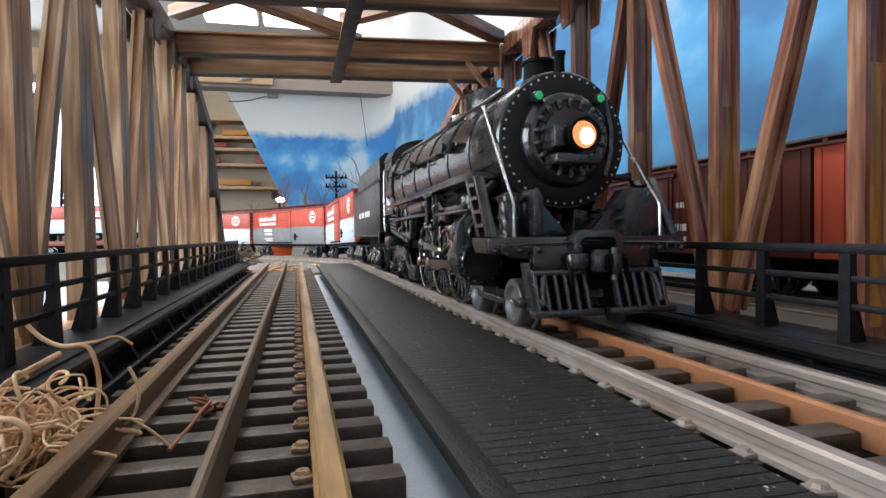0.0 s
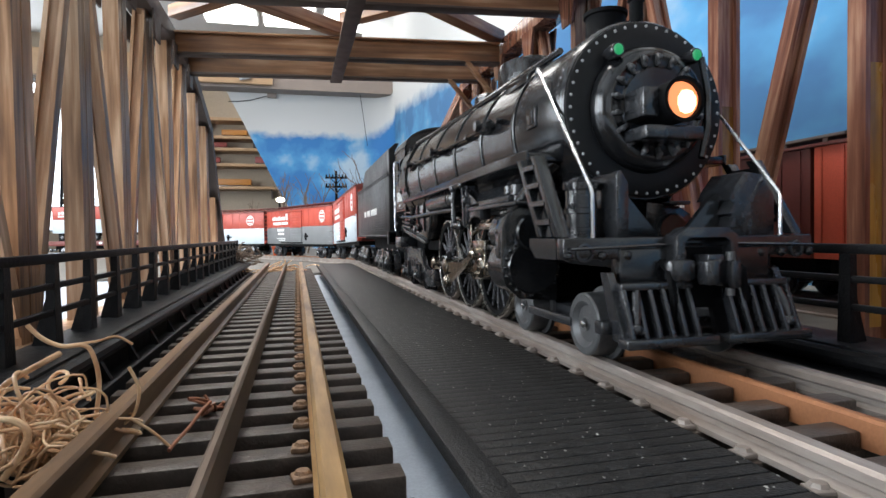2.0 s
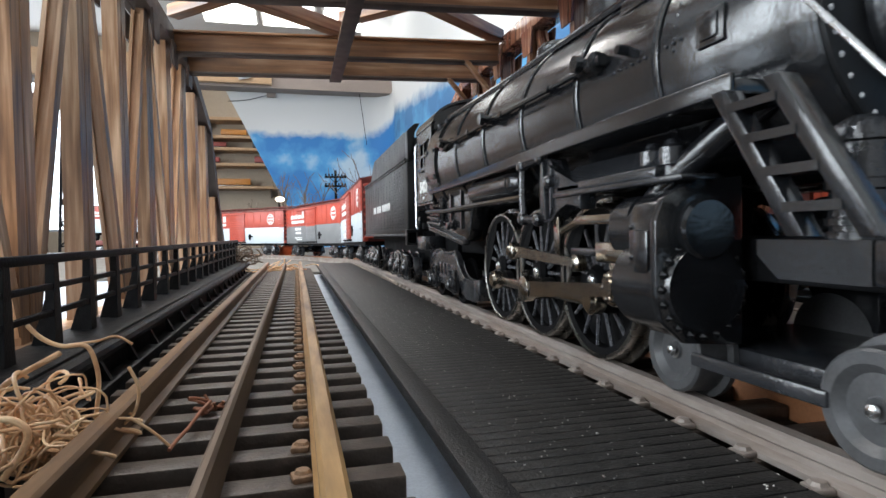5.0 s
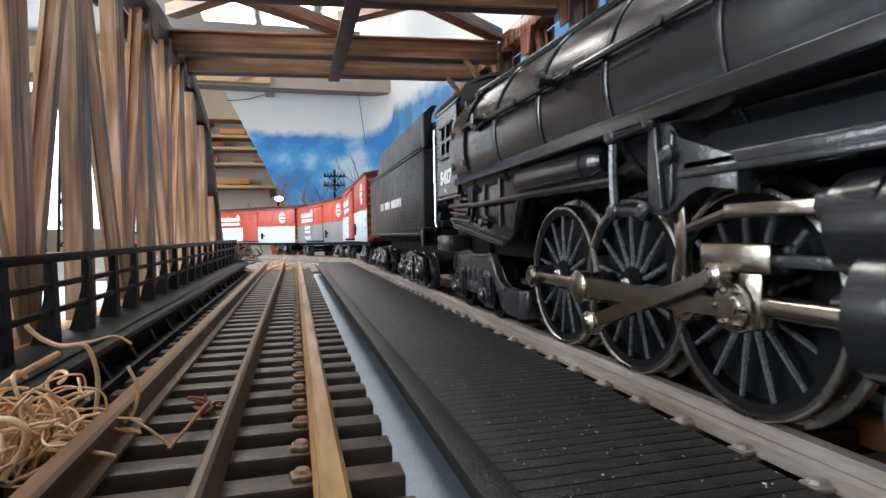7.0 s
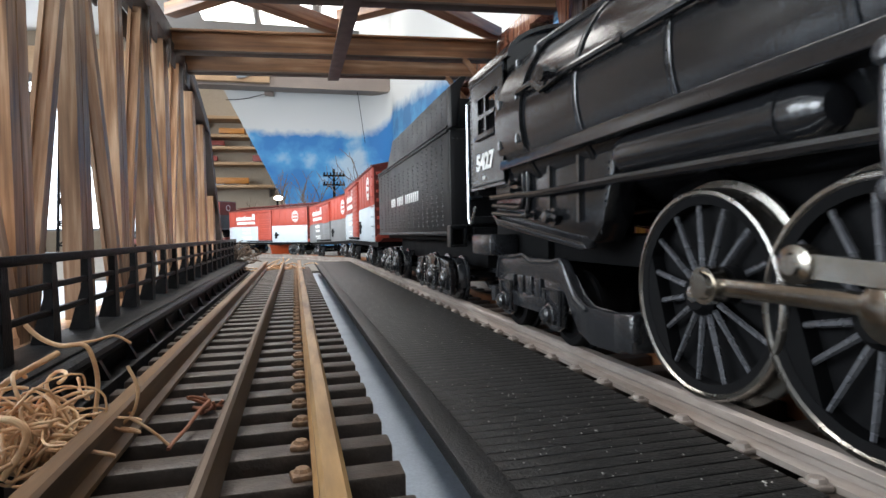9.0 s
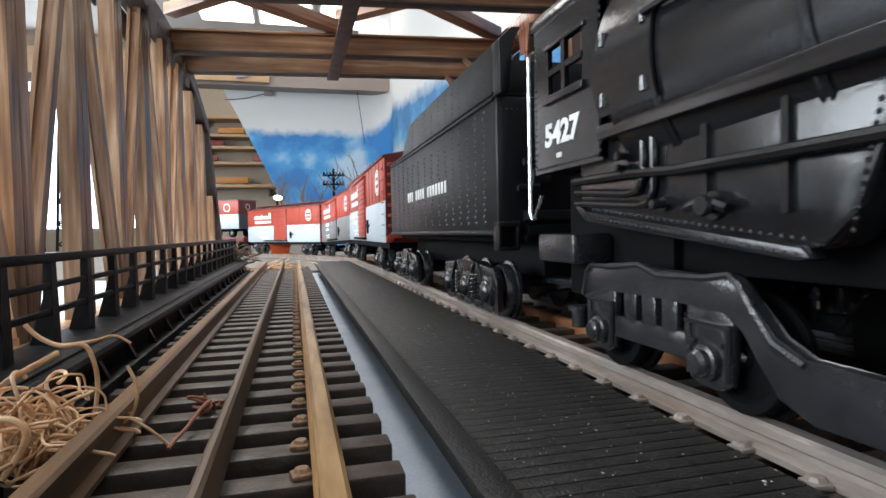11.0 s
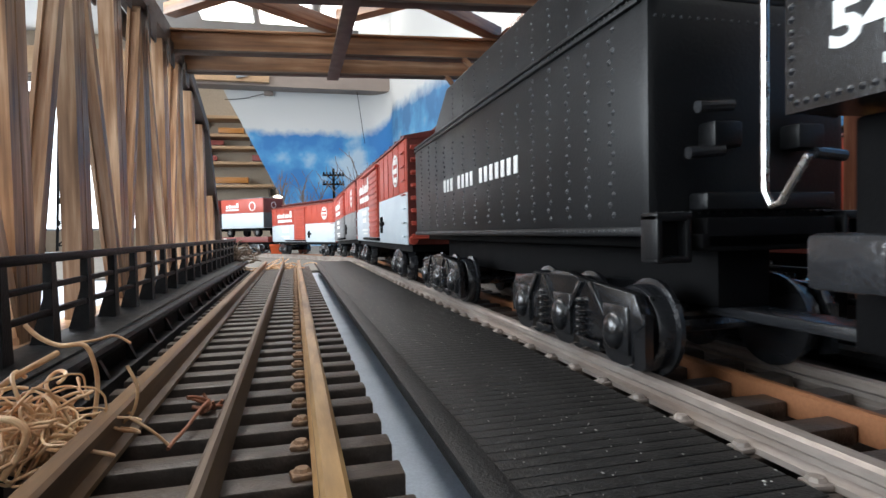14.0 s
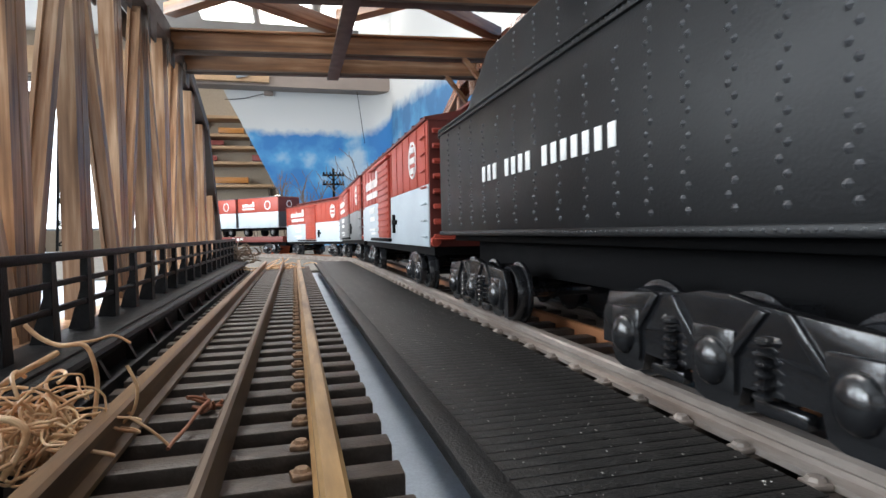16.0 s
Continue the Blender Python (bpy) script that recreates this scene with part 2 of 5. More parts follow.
def tube(bm, pts, r, n=6):
    pts = [Vector(p) for p in pts]
    rings = []
    u = None
    for i, p in enumerate(pts):
        d = (pts[min(i + 1, len(pts) - 1)] - pts[max(i - 1, 0)]).normalized()
        if u is None:
            u, w = frame_of(d)
        else:
            u = (u - d * u.dot(d)).normalized()
            w = d.cross(u)
        rings.append([p + (u * math.cos(a) + w * math.sin(a)) * r for a in (2 * math.pi * k / n for k in range(n))])
    return loft(bm, rings)


def prism(bm, poly, axis, a0, a1, bev=0.0):
    """Polygon extruded along an axis: x takes (y, z) points, y takes (x, z), z takes (x, y)."""
    def put(p, a):
        return (a, p[0], p[1]) if axis == "x" else (p[0], a, p[1]) if axis == "y" else (p[0], p[1], a)
    before = set(bm.edges)
    loft(bm, [[put(p, a0) for p in poly], [put(p, a1) for p in poly]])
    if bev:
        bmesh.ops.bevel(bm, geom=[e for e in bm.edges if e not in before], offset=bev, segments=2, affect="EDGES", profile=0.5)
    return bm


def ball(bm, c, r, sx=1, sy=1, sz=1, n=8):
    m = Matrix.Translation(c) @ Matrix.Diagonal((r * sx, r * sy, r * sz, 1))
    bmesh.ops.create_uvsphere(bm, u_segments=n, v_segments=max(4, n * 2 // 3), radius=1, matrix=m)
    return bm


def rivet(bm, c, r, d):
    """A small four-sided rivet head, raised along d."""
    c, d = Vector(c), Vector(d).normalized()
    u, w = frame_of(d)
    ring = [bm.verts.new(c + (u * math.cos(a) + w * math.sin(a)) * r) for a in (i * math.pi / 3 for i in range(6))]
    top = bm.verts.new(c + d * r * 0.8)
    for i in range(6):
        bm.faces.new((ring[i], ring[(i + 1) % 6], top))


def mesh_of(name, bm, material):
    bmesh.ops.recalc_face_normals(bm, faces=bm.faces)
    for f in bm.faces:
        f.smooth = True
    for e in bm.edges:
        if len(e.link_faces) == 2 and e.calc_face_angle(0) > 0.62:
            e.smooth = False
    bmesh.ops.scale(bm, vec=(MM, MM, MM), verts=bm.verts)
    me = bpy.data.meshes.new(name)
    bm.to_mesh(me)
    bm.free()
    me.materials.append(material)
    return me


def part(name, bm, material, parent=None, label="", loc=(0, 0, 0), rot=(0, 0, 0)):
    ob = new(name, mesh_of(name, bm, material))
    ob.parent = parent
    ob.matrix_basis = pose(loc[0] * MM, loc[1] * MM, loc[2] * MM, *rot)
    return tagged(ob, label) if label else ob


def shared(name, me, parent, loc=(0, 0, 0), rot=(0, 0, 0), label=""):
    ob = new(name, me)
    ob.parent = parent
    ob.matrix_basis = pose(loc[0] * MM, loc[1] * MM, loc[2] * MM, *rot)
    return tagged(ob, label) if label else ob


def thing(name, label, category, loc=(0, 0, 0), group="", kind=""):
    ob = new(name)
    ob.empty_display_size = 0.01
    ob.location = [c * MM for c in loc]
    return tagged(ob, label, category, group, kind)


def structure(name, bm, material, label, category):
    return tagged(new(name, mesh_of(name, bm, material)), label, category, "", "structure")


def nb():
    return bmesh.new()


def lettering(name, words, size, material, parent, matrix):
    """Words in the built-in font as a thin mesh; matrix maps its flat x, y to the parent's space in millimetres."""
    curve = bpy.data.curves.new(name, "FONT")
    curve.body, curve.size, curve.extrude, curve.offset = words, size, 0.08, 0.3
    curve.align_x, curve.align_y, curve.resolution_u = "CENTER", "CENTER", 3
    ob = bpy.data.objects.new(name, curve)
    me = bpy.data.meshes.new_from_object(ob)
    bpy.data.objects.remove(ob)
    bpy.data.curves.remove(curve)
    me.transform(Matrix.Scale(MM, 4) @ matrix)
    me.materials.clear()
    me.materials.append(material)
    out = new(name, me)
    out.parent = parent
    return out


def bars(bm, side_x, y_from, y_to, z0, z1, letters, thick=0.25):
    """A row of plain letter-sized bars on a side that faces -x; runs from y_from to y_to."""
    step = (y_to - y_from) / len(letters)
    for i, c in enumerate(letters):
        if c != " ":
            a, b = y_from + step * (i + 0.12), y_from + step * (i + 0.88)
            bx(bm, side_x - thick, side_x, min(a, b), max(a, b), z0, z1)
    return bm


# ---------- the room ----------
XT = 83.3          # centre line of the train's track
XS = -13.3         # centre line of the empty track

structure("floor", bx(nb(), -1500, 500, -1550, 2750, -920, -900), FLOORBROWN, "brown floor of the layout room", "floor")
structure("ceiling", bx(nb(), -1500, 500, -1550, 2750, 860, 880), PLASTER, "white painted ceiling of the layout room", "ceiling")
bm = nb()
for box in ((-1450, -1150, -1550, -1500, -900, 860), (150, 360, -1550, -1500, -900, 860), (-1150, 150, -1550, -1500, -900, 150), (-1150, 150, -1550, -1500, 850, 860)):
    bx(bm, *box)
structure("wall_south", bm, BEIGE, "plain beige painted wall, unseen, with an opening added for the fill light", "wall")
bm = nb()
for box in ((-1500, -1450, -1550, -640, -900, 860), (-1500, -1450, 1200, 2700, -900, 860), (-1500, -1450, -640, 1200, -900, 80), (-1500, -1450, -640, 1200, 760, 860)):
    bx(bm, *box)
structure("wall_west", bm, BEIGE, "beige wall with a wide window opening", "wall")
structure("wall_east", bx(nb(), 360, 410, -1550, 2250, -900, 860), SKYSIDE, "wall painted as blue sky with soft clouds", "wall")
bm = nb()
for box in ((-1500, -1380, 2650, 2700, -900, 860), (-640, 410, 2650, 2700, -900, 860), (-1380, -640, 2650, 2700, -900, 60), (-1380, -640, 2650, 2700, 760, 860)):
    bx(bm, *box)
structure("wall_north", bm, BEIGE, "beige wall with a bright window opening behind shelves", "wall")
structure("backdrop", prism(nb(), ((-244, 575), (-55, 190), (60, -16), (359, -16), (359, 575)), "y", 2200, 2212), SKYFAR,
          "painted blue sky backdrop board with a white cloud edge", "backdrop")
cove = [(359 - 104 + 104 * math.sin(a), 2199 - 104 + 104 * math.cos(a)) for a in (math.pi / 2 * i / 12 for i in range(13))]
structure("backdrop_cove", prism(nb(), cove + [(359, 2199)], "z", -15.9, 858), SKYCOVE, "painted sky carried round the curved room corner", "backdrop")
structure("soffit_board", bx(nb(), -1450, -70, 2096, 2118, 556, 640, 2), PINE, "tan wooden board along the soffit", "beam")
structure("trim", prism(nb(), ((-1450, 548), (350, 548), (420, 640), (-1450, 640)), "y", 2120, 2190), GREYBEAM, "grey brown painted soffit beam below the ceiling", "beam")
bm = nb()
for i, (x0, x1) in enumerate(((-1370, -1010), (-1000, -650))):
    bx(bm, x0, x1, 2690, 2694, 70, 750)
structure("window_1", bm, glow("window_sky_glow", (0.85, 0.92, 1), 5), "bright window with daylight behind the shelves", "window")
for y in (2070,):
    for x0 in (-320, -110, 110):
        fx = thing("ceiling_light", "white fluorescent ceiling light with glowing diffuser", "lamp", (x0 + 100, y, 850), "ceiling lights")
        part("frame", bx(nb(), -100, 100, -290, 290, 0, 9, 2), PLASTER, fx)
        part("diffuser", bx(nb(), -92, 92, -280, 280, -6, -1, 2), WHITEGLOW, fx, "glowing white diffuser")

cb = thing("wall_cable", "thin dark cable with a small box on the backdrop", "cable", (0, 2190, 0))
part("cable", tube(nb(), [(-226, 8, 514), (-190, 6, 516), (-150, 6, 522), (-92, 6, 540)], 1.3, 5), SMOKE, cb)
part("box", bx(nb(), -92, -60, -2, 9, 532, 550, 1.5), GREYBEAM, cb)
# shelves with model cars
for i, z in enumerate((235, 330, 395, 445, 520)):
    sh = thing("wall_shelf", "pine wall shelf holding small model cars", "shelf", (-350, 2600, z), "wall shelves")
    part("board", bx(nb(), -330, 300, -50, 49, -6, 6, 1), PINE, sh)
    for bxx in (-250, 0, 250):
        part("bracket", prism(nb(), ((48, -6), (48, -40), (-30, -6)), "x", bxx - 3, bxx + 3), GREYBEAM, sh)
random.seed(4)
TOYCOL = [mat("toy_" + n, c, 0.45) for n, c in (("green", (0.04, 0.12, 0.08)), ("blue", (0.05, 0.1, 0.25)), ("red", (0.3, 0.05, 0.04)), ("orange", (0.5, 0.2, 0.03)), ("dark", (0.04, 0.04, 0.05)), ("cream", (0.5, 0.45, 0.33)))]
for i, z in enumerate((235, 330, 395, 445)):
    x = -640
    while x < -110:
        ln = random.uniform(70, 150)
        m = TOYCOL[3] if z == 235 else random.choice(TOYCOL)
        toy = thing("model_car", "small %s model rail car on a wall shelf" % m.name.split("_")[1].split(".")[0], "model car", (x + ln / 2, 2590, z + 6), "shelf models")
        part("body", bx(nb(), -ln / 2 + 4, ln / 2 - 4, -15, 15, 7, random.uniform(26, 34), 2), m, toy)
        part("underframe", bx(nb(), -ln / 2 + 6, ln / 2 - 6, -10, 10, 0, 8, 1), CASTING, toy)
        x += ln + random.uniform(30, 140)

# dark lattice models standing before the window on the far left
for x0, y0 in ((-905, 2300), (-1090, 2300), (-760, 2320)):
    tw = thing("lattice_tower", "dark lattice model tower standing before the window", "model tower", (x0, y0, -16), "lattice towers")
    for sx in (-45, 45):
        for sy in (-30, 30):
            part("leg", tube(nb(), ((sx, sy, 0), (sx * 0.55, sy * 0.55, 560)), 5), GIRDER, tw)
    for k in range(7):
        z0 = 20 + k * 78
        f0, f1 = 1 - z0 / 560 * 0.45, 1 - (z0 + 78) / 560 * 0.45
        part("brace", tube(nb(), ((-45 * f0, -30 * f0, z0), (45 * f1, -30 * f1, z0 + 78)), 3), GIRDER, tw)
        part("brace", tube(nb(), ((45 * f0, -30 * f0, z0), (-45 * f1, -30 * f1, z0 + 78)), 3), GIRDER, tw)
        part("ring", bx(nb(), -47 * f0, 47 * f0, -32 * f0, -28 * f0, z0 - 3, z0 + 3), GIRDER, tw)

# ---------- the layout board ----------
structure("ground", bx(nb(), -1440, 359, -600, 2199, -60, -16), PALEBLUE, "pale blue painted layout board under the bridge", "ground")
structure("roadbed", bx(nb(), -900, 300, 668, 2000, -15.9, -13.2), CEMENT, "grey gritty roadbed board beyond the bridge", "roadbed")
structure("pavement", bx(nb(), 176, 358, -500, 700, -15.9, -12), CEMENT, "pale siding board beside the bridge", "board")

# ---------- the bridge ----------
Y0, Y1 = -60, 662
for x0, x1, nm in ((-69, -52, 0), (124, 141, 1)):
    lg = thing("girder_ledge", "black plastic girder ledge with rounded lip along the bridge", "bridge girder", (0, 0, 0), "bridge ledges")
    part("top", bx(nb(), x0, x1, Y0, Y1, -1.4, 1, 0.5), GIRDER, lg)
    part("web", bx(nb(), x0 + 2, x1 - 2, Y0, Y1, -15.5, -1.4), GIRDER, lg)
    lip = x1 + 1 if nm == 0 else x0 - 1
    part("lip", cy(nb(), (lip, Y0, -1.6), (lip, Y1, -1.6), 2.1, n=10), GIRDER, lg)
    for k, y in enumerate(range(60, 650, 27)):
        part("bracket", prism(nb(), ((lip, -3), (lip, -15.5), (lip + (6 if nm == 0 else -6), -15.5)), "y", y, y + 2), GIRDER, lg)


def fence(x, first, n, pitch, group):
    f = thing("bridge_fence", "black plastic fence with tapered posts and three rails", "fence", (0, 0, 0), group)
    bm = nb()
    out = -1 if x < 0 else 1
    k = 2.6 if x < 0 else 1.7
    loft(bm, [[(-1.2, -k, 0), (1.2, -k, 0), (1.2, k, 0), (-1.2, k, 0)], [(-1, -1.4, 23.5), (1, -1.4, 23.5), (1, 1.4, 23.5), (-1, 1.4, 23.5)]])
    prism(bm, ((out * 1, 0), (out * 5, 0), (out * 1, 14)), "y", -0.8, 0.8)
    me = mesh_of("post", bm, GIRDER)
    for i in range(n):
        shared("post", me, f, (x, first + i * pitch, 1))
    for z, r in ((22.6, 1.2), (15.4, 0.8), (8.6, 0.8)):
        part("rail", bx(nb(), x - r, x + r, first - 3, first + (n - 1) * pitch + 3, z + 1 - r, z + 1 + r, 0.3), GIRDER, f)


fence(-62, 10, 25, 26.8, "bridge fences")
fence(129, 6.5, 25, 26, "bridge fences")

# truss sides of stained wood
def i_section(w, d, f=1.6, g=1.1):
    """I-shaped outline: flanges of half width w at the two ends of depth d."""
    h = d / 2
    return ((-h, -w), (-h + f, -w), (-h + f, -g), (h - f, -g), (h - f, -w), (h, -w), (h, w), (h - f, w), (h - f, g), (-h + f, g), (-h + f, w), (-h, w))


def left_post(z1):
    """Solid built-up column with a shallow groove down its inner face."""
    return mesh_of("post", prism(nb(), ((-3.4, -6.5), (3.4, -6.5), (3.4, -0.5), (2.7, -0.25), (2.7, 0.25), (3.4, 0.5), (3.4, 7), (-3.4, 7)), "z", -14, z1), WOOD)


def right_post(z1):
    return mesh_of("post", prism(nb(), i_section(2.7, 9.4, 1.7), "z", -14, z1), WOODRED)


def diagonal(name, parent, x, ya, za, yb, zb, material, w=2.4, d=6.6):
    d3 = Vector((0, yb - ya, zb - za))
    bm = prism(nb(), i_section(w, d), "z", 0, d3.length)
    return part(name, bm, material, parent, "", (x, ya, za), (-math.degrees(math.atan2(d3.y, d3.z)), 0, 0))


TOPLINE = ((497.0, 160.0), (594.0, 128.0), (690.0, -6.0))   # the top chord bends down at the far end


def truss(x, ys, make, material, low_first, label, dark):
    t = thing("truss_side", label, "bridge truss", (0, 0, 0), "truss sides")
    full = make(160)
    tops = [float(np.interp(y, [p[0] for p in TOPLINE], [p[1] for p in TOPLINE])) for y in ys]
    for y, z in zip(ys, tops):
        shared("post", full if z == 160 else make(z), t, (x, y, 0))
    for i, (a, b) in enumerate(zip(ys, ys[1:])):
        if tops[i + 1] < 160:
            continue
        if (i % 2 == 0) == low_first:
            diagonal("diagonal", t, x, a + 5, 0, b - 5, 156, material)
        else:
            diagonal("diagonal", t, x, b - 5, 0, a + 5, 156, material)
    for (ya, za), (yb, zb) in zip(TOPLINE, TOPLINE[1:]):
        diagonal("sloping_chord", t, x, yb, zb + 4, ya, za + 4, dark, 5, 13)
    part("chord", bx(nb(), x - 7, x + 7, ys[0] - 8, 696, -15.5, -3, 0.6), material, t)
    part("chord", bx(nb(), x - 7, x + 7, ys[0] - 8, 501, 158, 170, 0.6), dark, t)
    for y, z in zip(ys, tops):
        if z == 160:
            for sx in (-8.4, 7.3):
                part("gusset", prism(nb(), ((y - 9, 158), (y + 9, 158), (y + 6, 142), (y - 6, 142)), "x", x + sx, x + sx + 1.1), dark, t)
    return t


LY = [38, 91, 145, 203, 258, 312, 365, 419, 474, 528, 582, 636]
RY = [14, 70, 126, 182, 236, 292, 348, 404, 460, 516, 572, 628]
truss(-83.4, LY, left_post, WOOD, False, "tall stained wooden truss side with light brown posts", DARKWOOD)
right = truss(154.5, RY, right_post, WOODRED, False, "tall reddish stained wooden truss side with glossy posts", WOODRED)

for y in RY[:5]:
    part("web_varnish", bx(nb(), -2.9, 2.9, -0.2, 0, 1, 74, 0.05), AMBER, right, "amber varnish run on the lower web", (154.5, y - 1.14, 0))

top = thing("top_bracing", "stained wooden cross beams and diagonal bracing over the tracks", "bridge bracing")
SKEW = 22.0 / 230


def skewed(xa, ya, xb, yb, half, z0, z1, name, material=WOODTOP):
    """A straight member between two places in plan, swung with the bracing's slight skew."""
    a = Vector((xa, ya - (xa - 35) * SKEW, 0))
    b = Vector((xb, yb - (xb - 35) * SKEW, 0))
    d = b - a
    part(name, bx(nb(), 0, d.length, -half, half, z0, z1, 0.3), material, top, "", a, (0, 0, math.degrees(math.atan2(d.y, d.x))))


for y in (119, 217, 315, 413, 462):
    skewed(-77, y, 147, y, 1.2, 153.5, 166, "cross_beam")
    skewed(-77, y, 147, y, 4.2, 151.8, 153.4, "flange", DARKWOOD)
    skewed(-77, y, 147, y, 4.2, 166.1, 167.6, "flange")
for y in (119, 217, 315):
    skewed(-77, y, 35, y + 98, 5.0, 168, 176, "brace", REDWOOD)
    skewed(35, y, 147, y + 98, 5.0, 168, 176, "brace", REDWOOD)
    skewed(35, y, -77, y + 98, 4.6, 176.2, 184, "brace")
    skewed(147, y, 35, y + 98, 4.6, 176.2, 184, "brace")
part("centre_strut", bx(nb(), 31.5, 34.5, 60, 468, 154, 165.8, 0.3), WOODTOP, top)
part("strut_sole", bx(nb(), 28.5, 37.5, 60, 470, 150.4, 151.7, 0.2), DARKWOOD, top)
for y in (413, 462):
    for xa, xb in ((147, 120),):
        bm = prism(nb(), ((xa, 125), (xa + (3 if xa < 0 else -3), 125), (xb, 153), (xb - (4 if xa < 0 else -4), 153)), "y", y - (xa - 35) * SKEW - 2, y - (xa - 35) * SKEW + 2)
        part("knee_brace", bm, WOODTOP, top)

# walkway between the tracks
wk = structure("deck", bx(nb(), 26, 60, Y0, 664, -8, -3.8, 0.3), DECK, "black ribbed plastic walkway between the tracks", "walkway")
part("edge", bx(nb(), 20.6, 25.2, Y0, 664, -5.2, -2.5, 0.4), DECK, wk)
me = mesh_of("plank", bx(nb(), 0, 34.4, 0, 2.78, 0, 0.6, 0.15), DECK)
for i in range(215):
    shared("plank", me, wk, (25.4, 20 + i * 3.0, -3.8))
rng = random.Random(8)
bm = nb()
for i in range(800):
    x, y = rng.uniform(26, 59), rng.uniform(45, 420)
    rr = rng.uniform(0.03, 0.15) * rng.uniform(0.5, 1.2)
    bx(bm, x, x + rr * 2, y, y + rr * rng.uniform(1, 4), -3.0, -2.94 + rr * 0.4)
tagged(part("dust", bm, DUST, wk), kind="stuff")
structure("deck_beam", bx(nb(), 104.5, 124, Y0, 664, -12, -4.5, 0.5), GIRDER, "black plastic deck strip beside the rails", "walkway")
structure("deck_sole", bx(nb(), -46.9, 15.5, Y0, 664, -15.8, -13.4), GIRDER, "black plastic trough below the ties", "walkway")
structure("deck_sole_main", bx(nb(), 60.2, 104.3, Y0, 664, -15.8, -13.4), GIRDER, "black plastic trough below the main track ties", "walkway")
structure("deck_beam_far", bx(nb(), -52, -47, Y0, 664, -15.6, -9, 0.5), GIRDER, "black plastic stringer beside the ties", "walkway")


# ---------- tracks ----------
def rail_profile(h=7.0, w=3.4):
    if w < 2.6:
        return ((-w / 2, -h), (w / 2, -h), (w / 2, -0.5), (w / 2 - 0.5, 0), (-w / 2 + 0.5, 0), (-w / 2, -0.5))
    f = 2.1
    return ((-f, -h), (f, -h), (f, -h + 0.9), (0.7, -h + 1.5), (0.7, -2.4), (w / 2, -1.7), (w / 2, -0.5), (w / 2 - 0.6, 0), (-w / 2 + 0.6, 0), (-w / 2, -0.5), (-w / 2, -1.7), (-0.7, -2.4), (-0.7, -h + 1.5), (-f, -h + 0.9))


def straight_track(name, label, x, half_tie, tie_first, pitch, mats, tie_mat, y_end, h=7.0):
    t = thing(name, label, "track", (0, 0, 0), "model tracks")
    for dx, m, lab in ((-17, mats[2], ""), (1.6 if x < 0 else 0, mats[1], "dark centre rail"), (17, mats[0], "")):
        part("rail", prism(nb(), [(x + dx + a, b) for a, b in rail_profile(h, 1.7 if lab and x < 0 else 2.2 if lab else 3.4)], "y", Y0, y_end), m, t, lab)
    tie = bx(nb(), -half_tie, half_tie, -2.7, 2.7, -5.5, 0, 0.5)
    if x > 0:
        for s in (-1, 1):
            bx(tie, min(s * 1.3, s * 13.5), max(s * 1.3, s * 13.5), -2.6, 2.6, -1, 2.7, 0.4)
    me = mesh_of("tie", tie, tie_mat)
    sp = mesh_of("spike", ball(bx(nb(), -2.0, 1.0, -1.6, 1.6, 0, 1.0, 0.4), (-0.3, 0.2, 0.9), 1.2, 1.2, 1.2, 0.7, 7), SPIKE if x < 0 else mats[0])
    n = int((y_end - 20) / pitch)
    for i in range(n):
        y = tie_first + i * pitch
        shared("tie", me, t, (x, y, -h - 0.02))
        for dx in (13.9,) if x < 0 else (-20.0, 14.0):
            shared("spike", sp, t, (x + dx + random.uniform(-0.2, 0.2), y + random.uniform(-0.4, 0.4), -h - 0.1), (0, 0, random.uniform(-12, 12)))
    return t


straight_track("track_empty", "empty model track with tan rails and dark brown ties", XS, 28.4, 24.6, 12.2, (RAILTAN, RAILDARK, RAILBROWN), TIE, 655)
straight_track("track_main", "model track with dull grey rails and orange centre rail", XT, 24, 18.5, 13.0, (RAILGREY, RAILORANGE, RAILGREY), TIE, 664, 4.8)


def path(a):
    """Place and heading (turn to the left) on the main track at a millimetres along it."""
    ys, r = 730.0, 640.0
    z = -6.0 * min(max((a - 640) / 260, 0), 1)
    if a <= ys:
        return Vector((XT, a, z)), 0.0
    th = (a - ys) / r
    return Vector((XT - r * (1 - math.cos(th)), ys + r * math.sin(th), z)), th


curve = thing("track_curve", "curved model track leading off the bridge", "track", (0, 0, 0), "model tracks")
for off in (-17, 0, 17):
    rings = []
    for k in range(60):
        p, th = path(664.5 + k * 18)
        nx, ny = math.cos(th), math.sin(th)
        rings.append([(p.x + nx * (off + a), p.y + ny * (off + a), p.z + b) for a, b in rail_profile()])
    part("rail", loft(nb(), rings), RAILGREY if off else RAILORANGE, curve)


# ---------- rolling stock, built in the train's own space: front towards -y, rail top at z = 0 ----------
def plain_wheel(parent, x, y, r, material=GREYMETAL):
    s = 1 if x < 0 else -1
    bm = nb()
    lathe(bm, (0, 0, 0), (s, 0, 0), ((0.9, 0.1), (0.3, r * 0.18), (0.9, r * 0.22), (1.1, r * 0.7), (0, r * 0.8), (0, r - 0.3), (0.4, r), (3.4, r + 0.1), (3.6, r + 1.2), (4.6, r + 1.2), (4.8, r * 0.7), (4.8, 0.1)), 28)
    wh = part("wheel", bm, material, parent, "", (x, y, r))
    part("axle_cap", ball(nb(), (s * 0.2, 0, 0), 1.0, 0.6), SILVER, wh)
    return wh


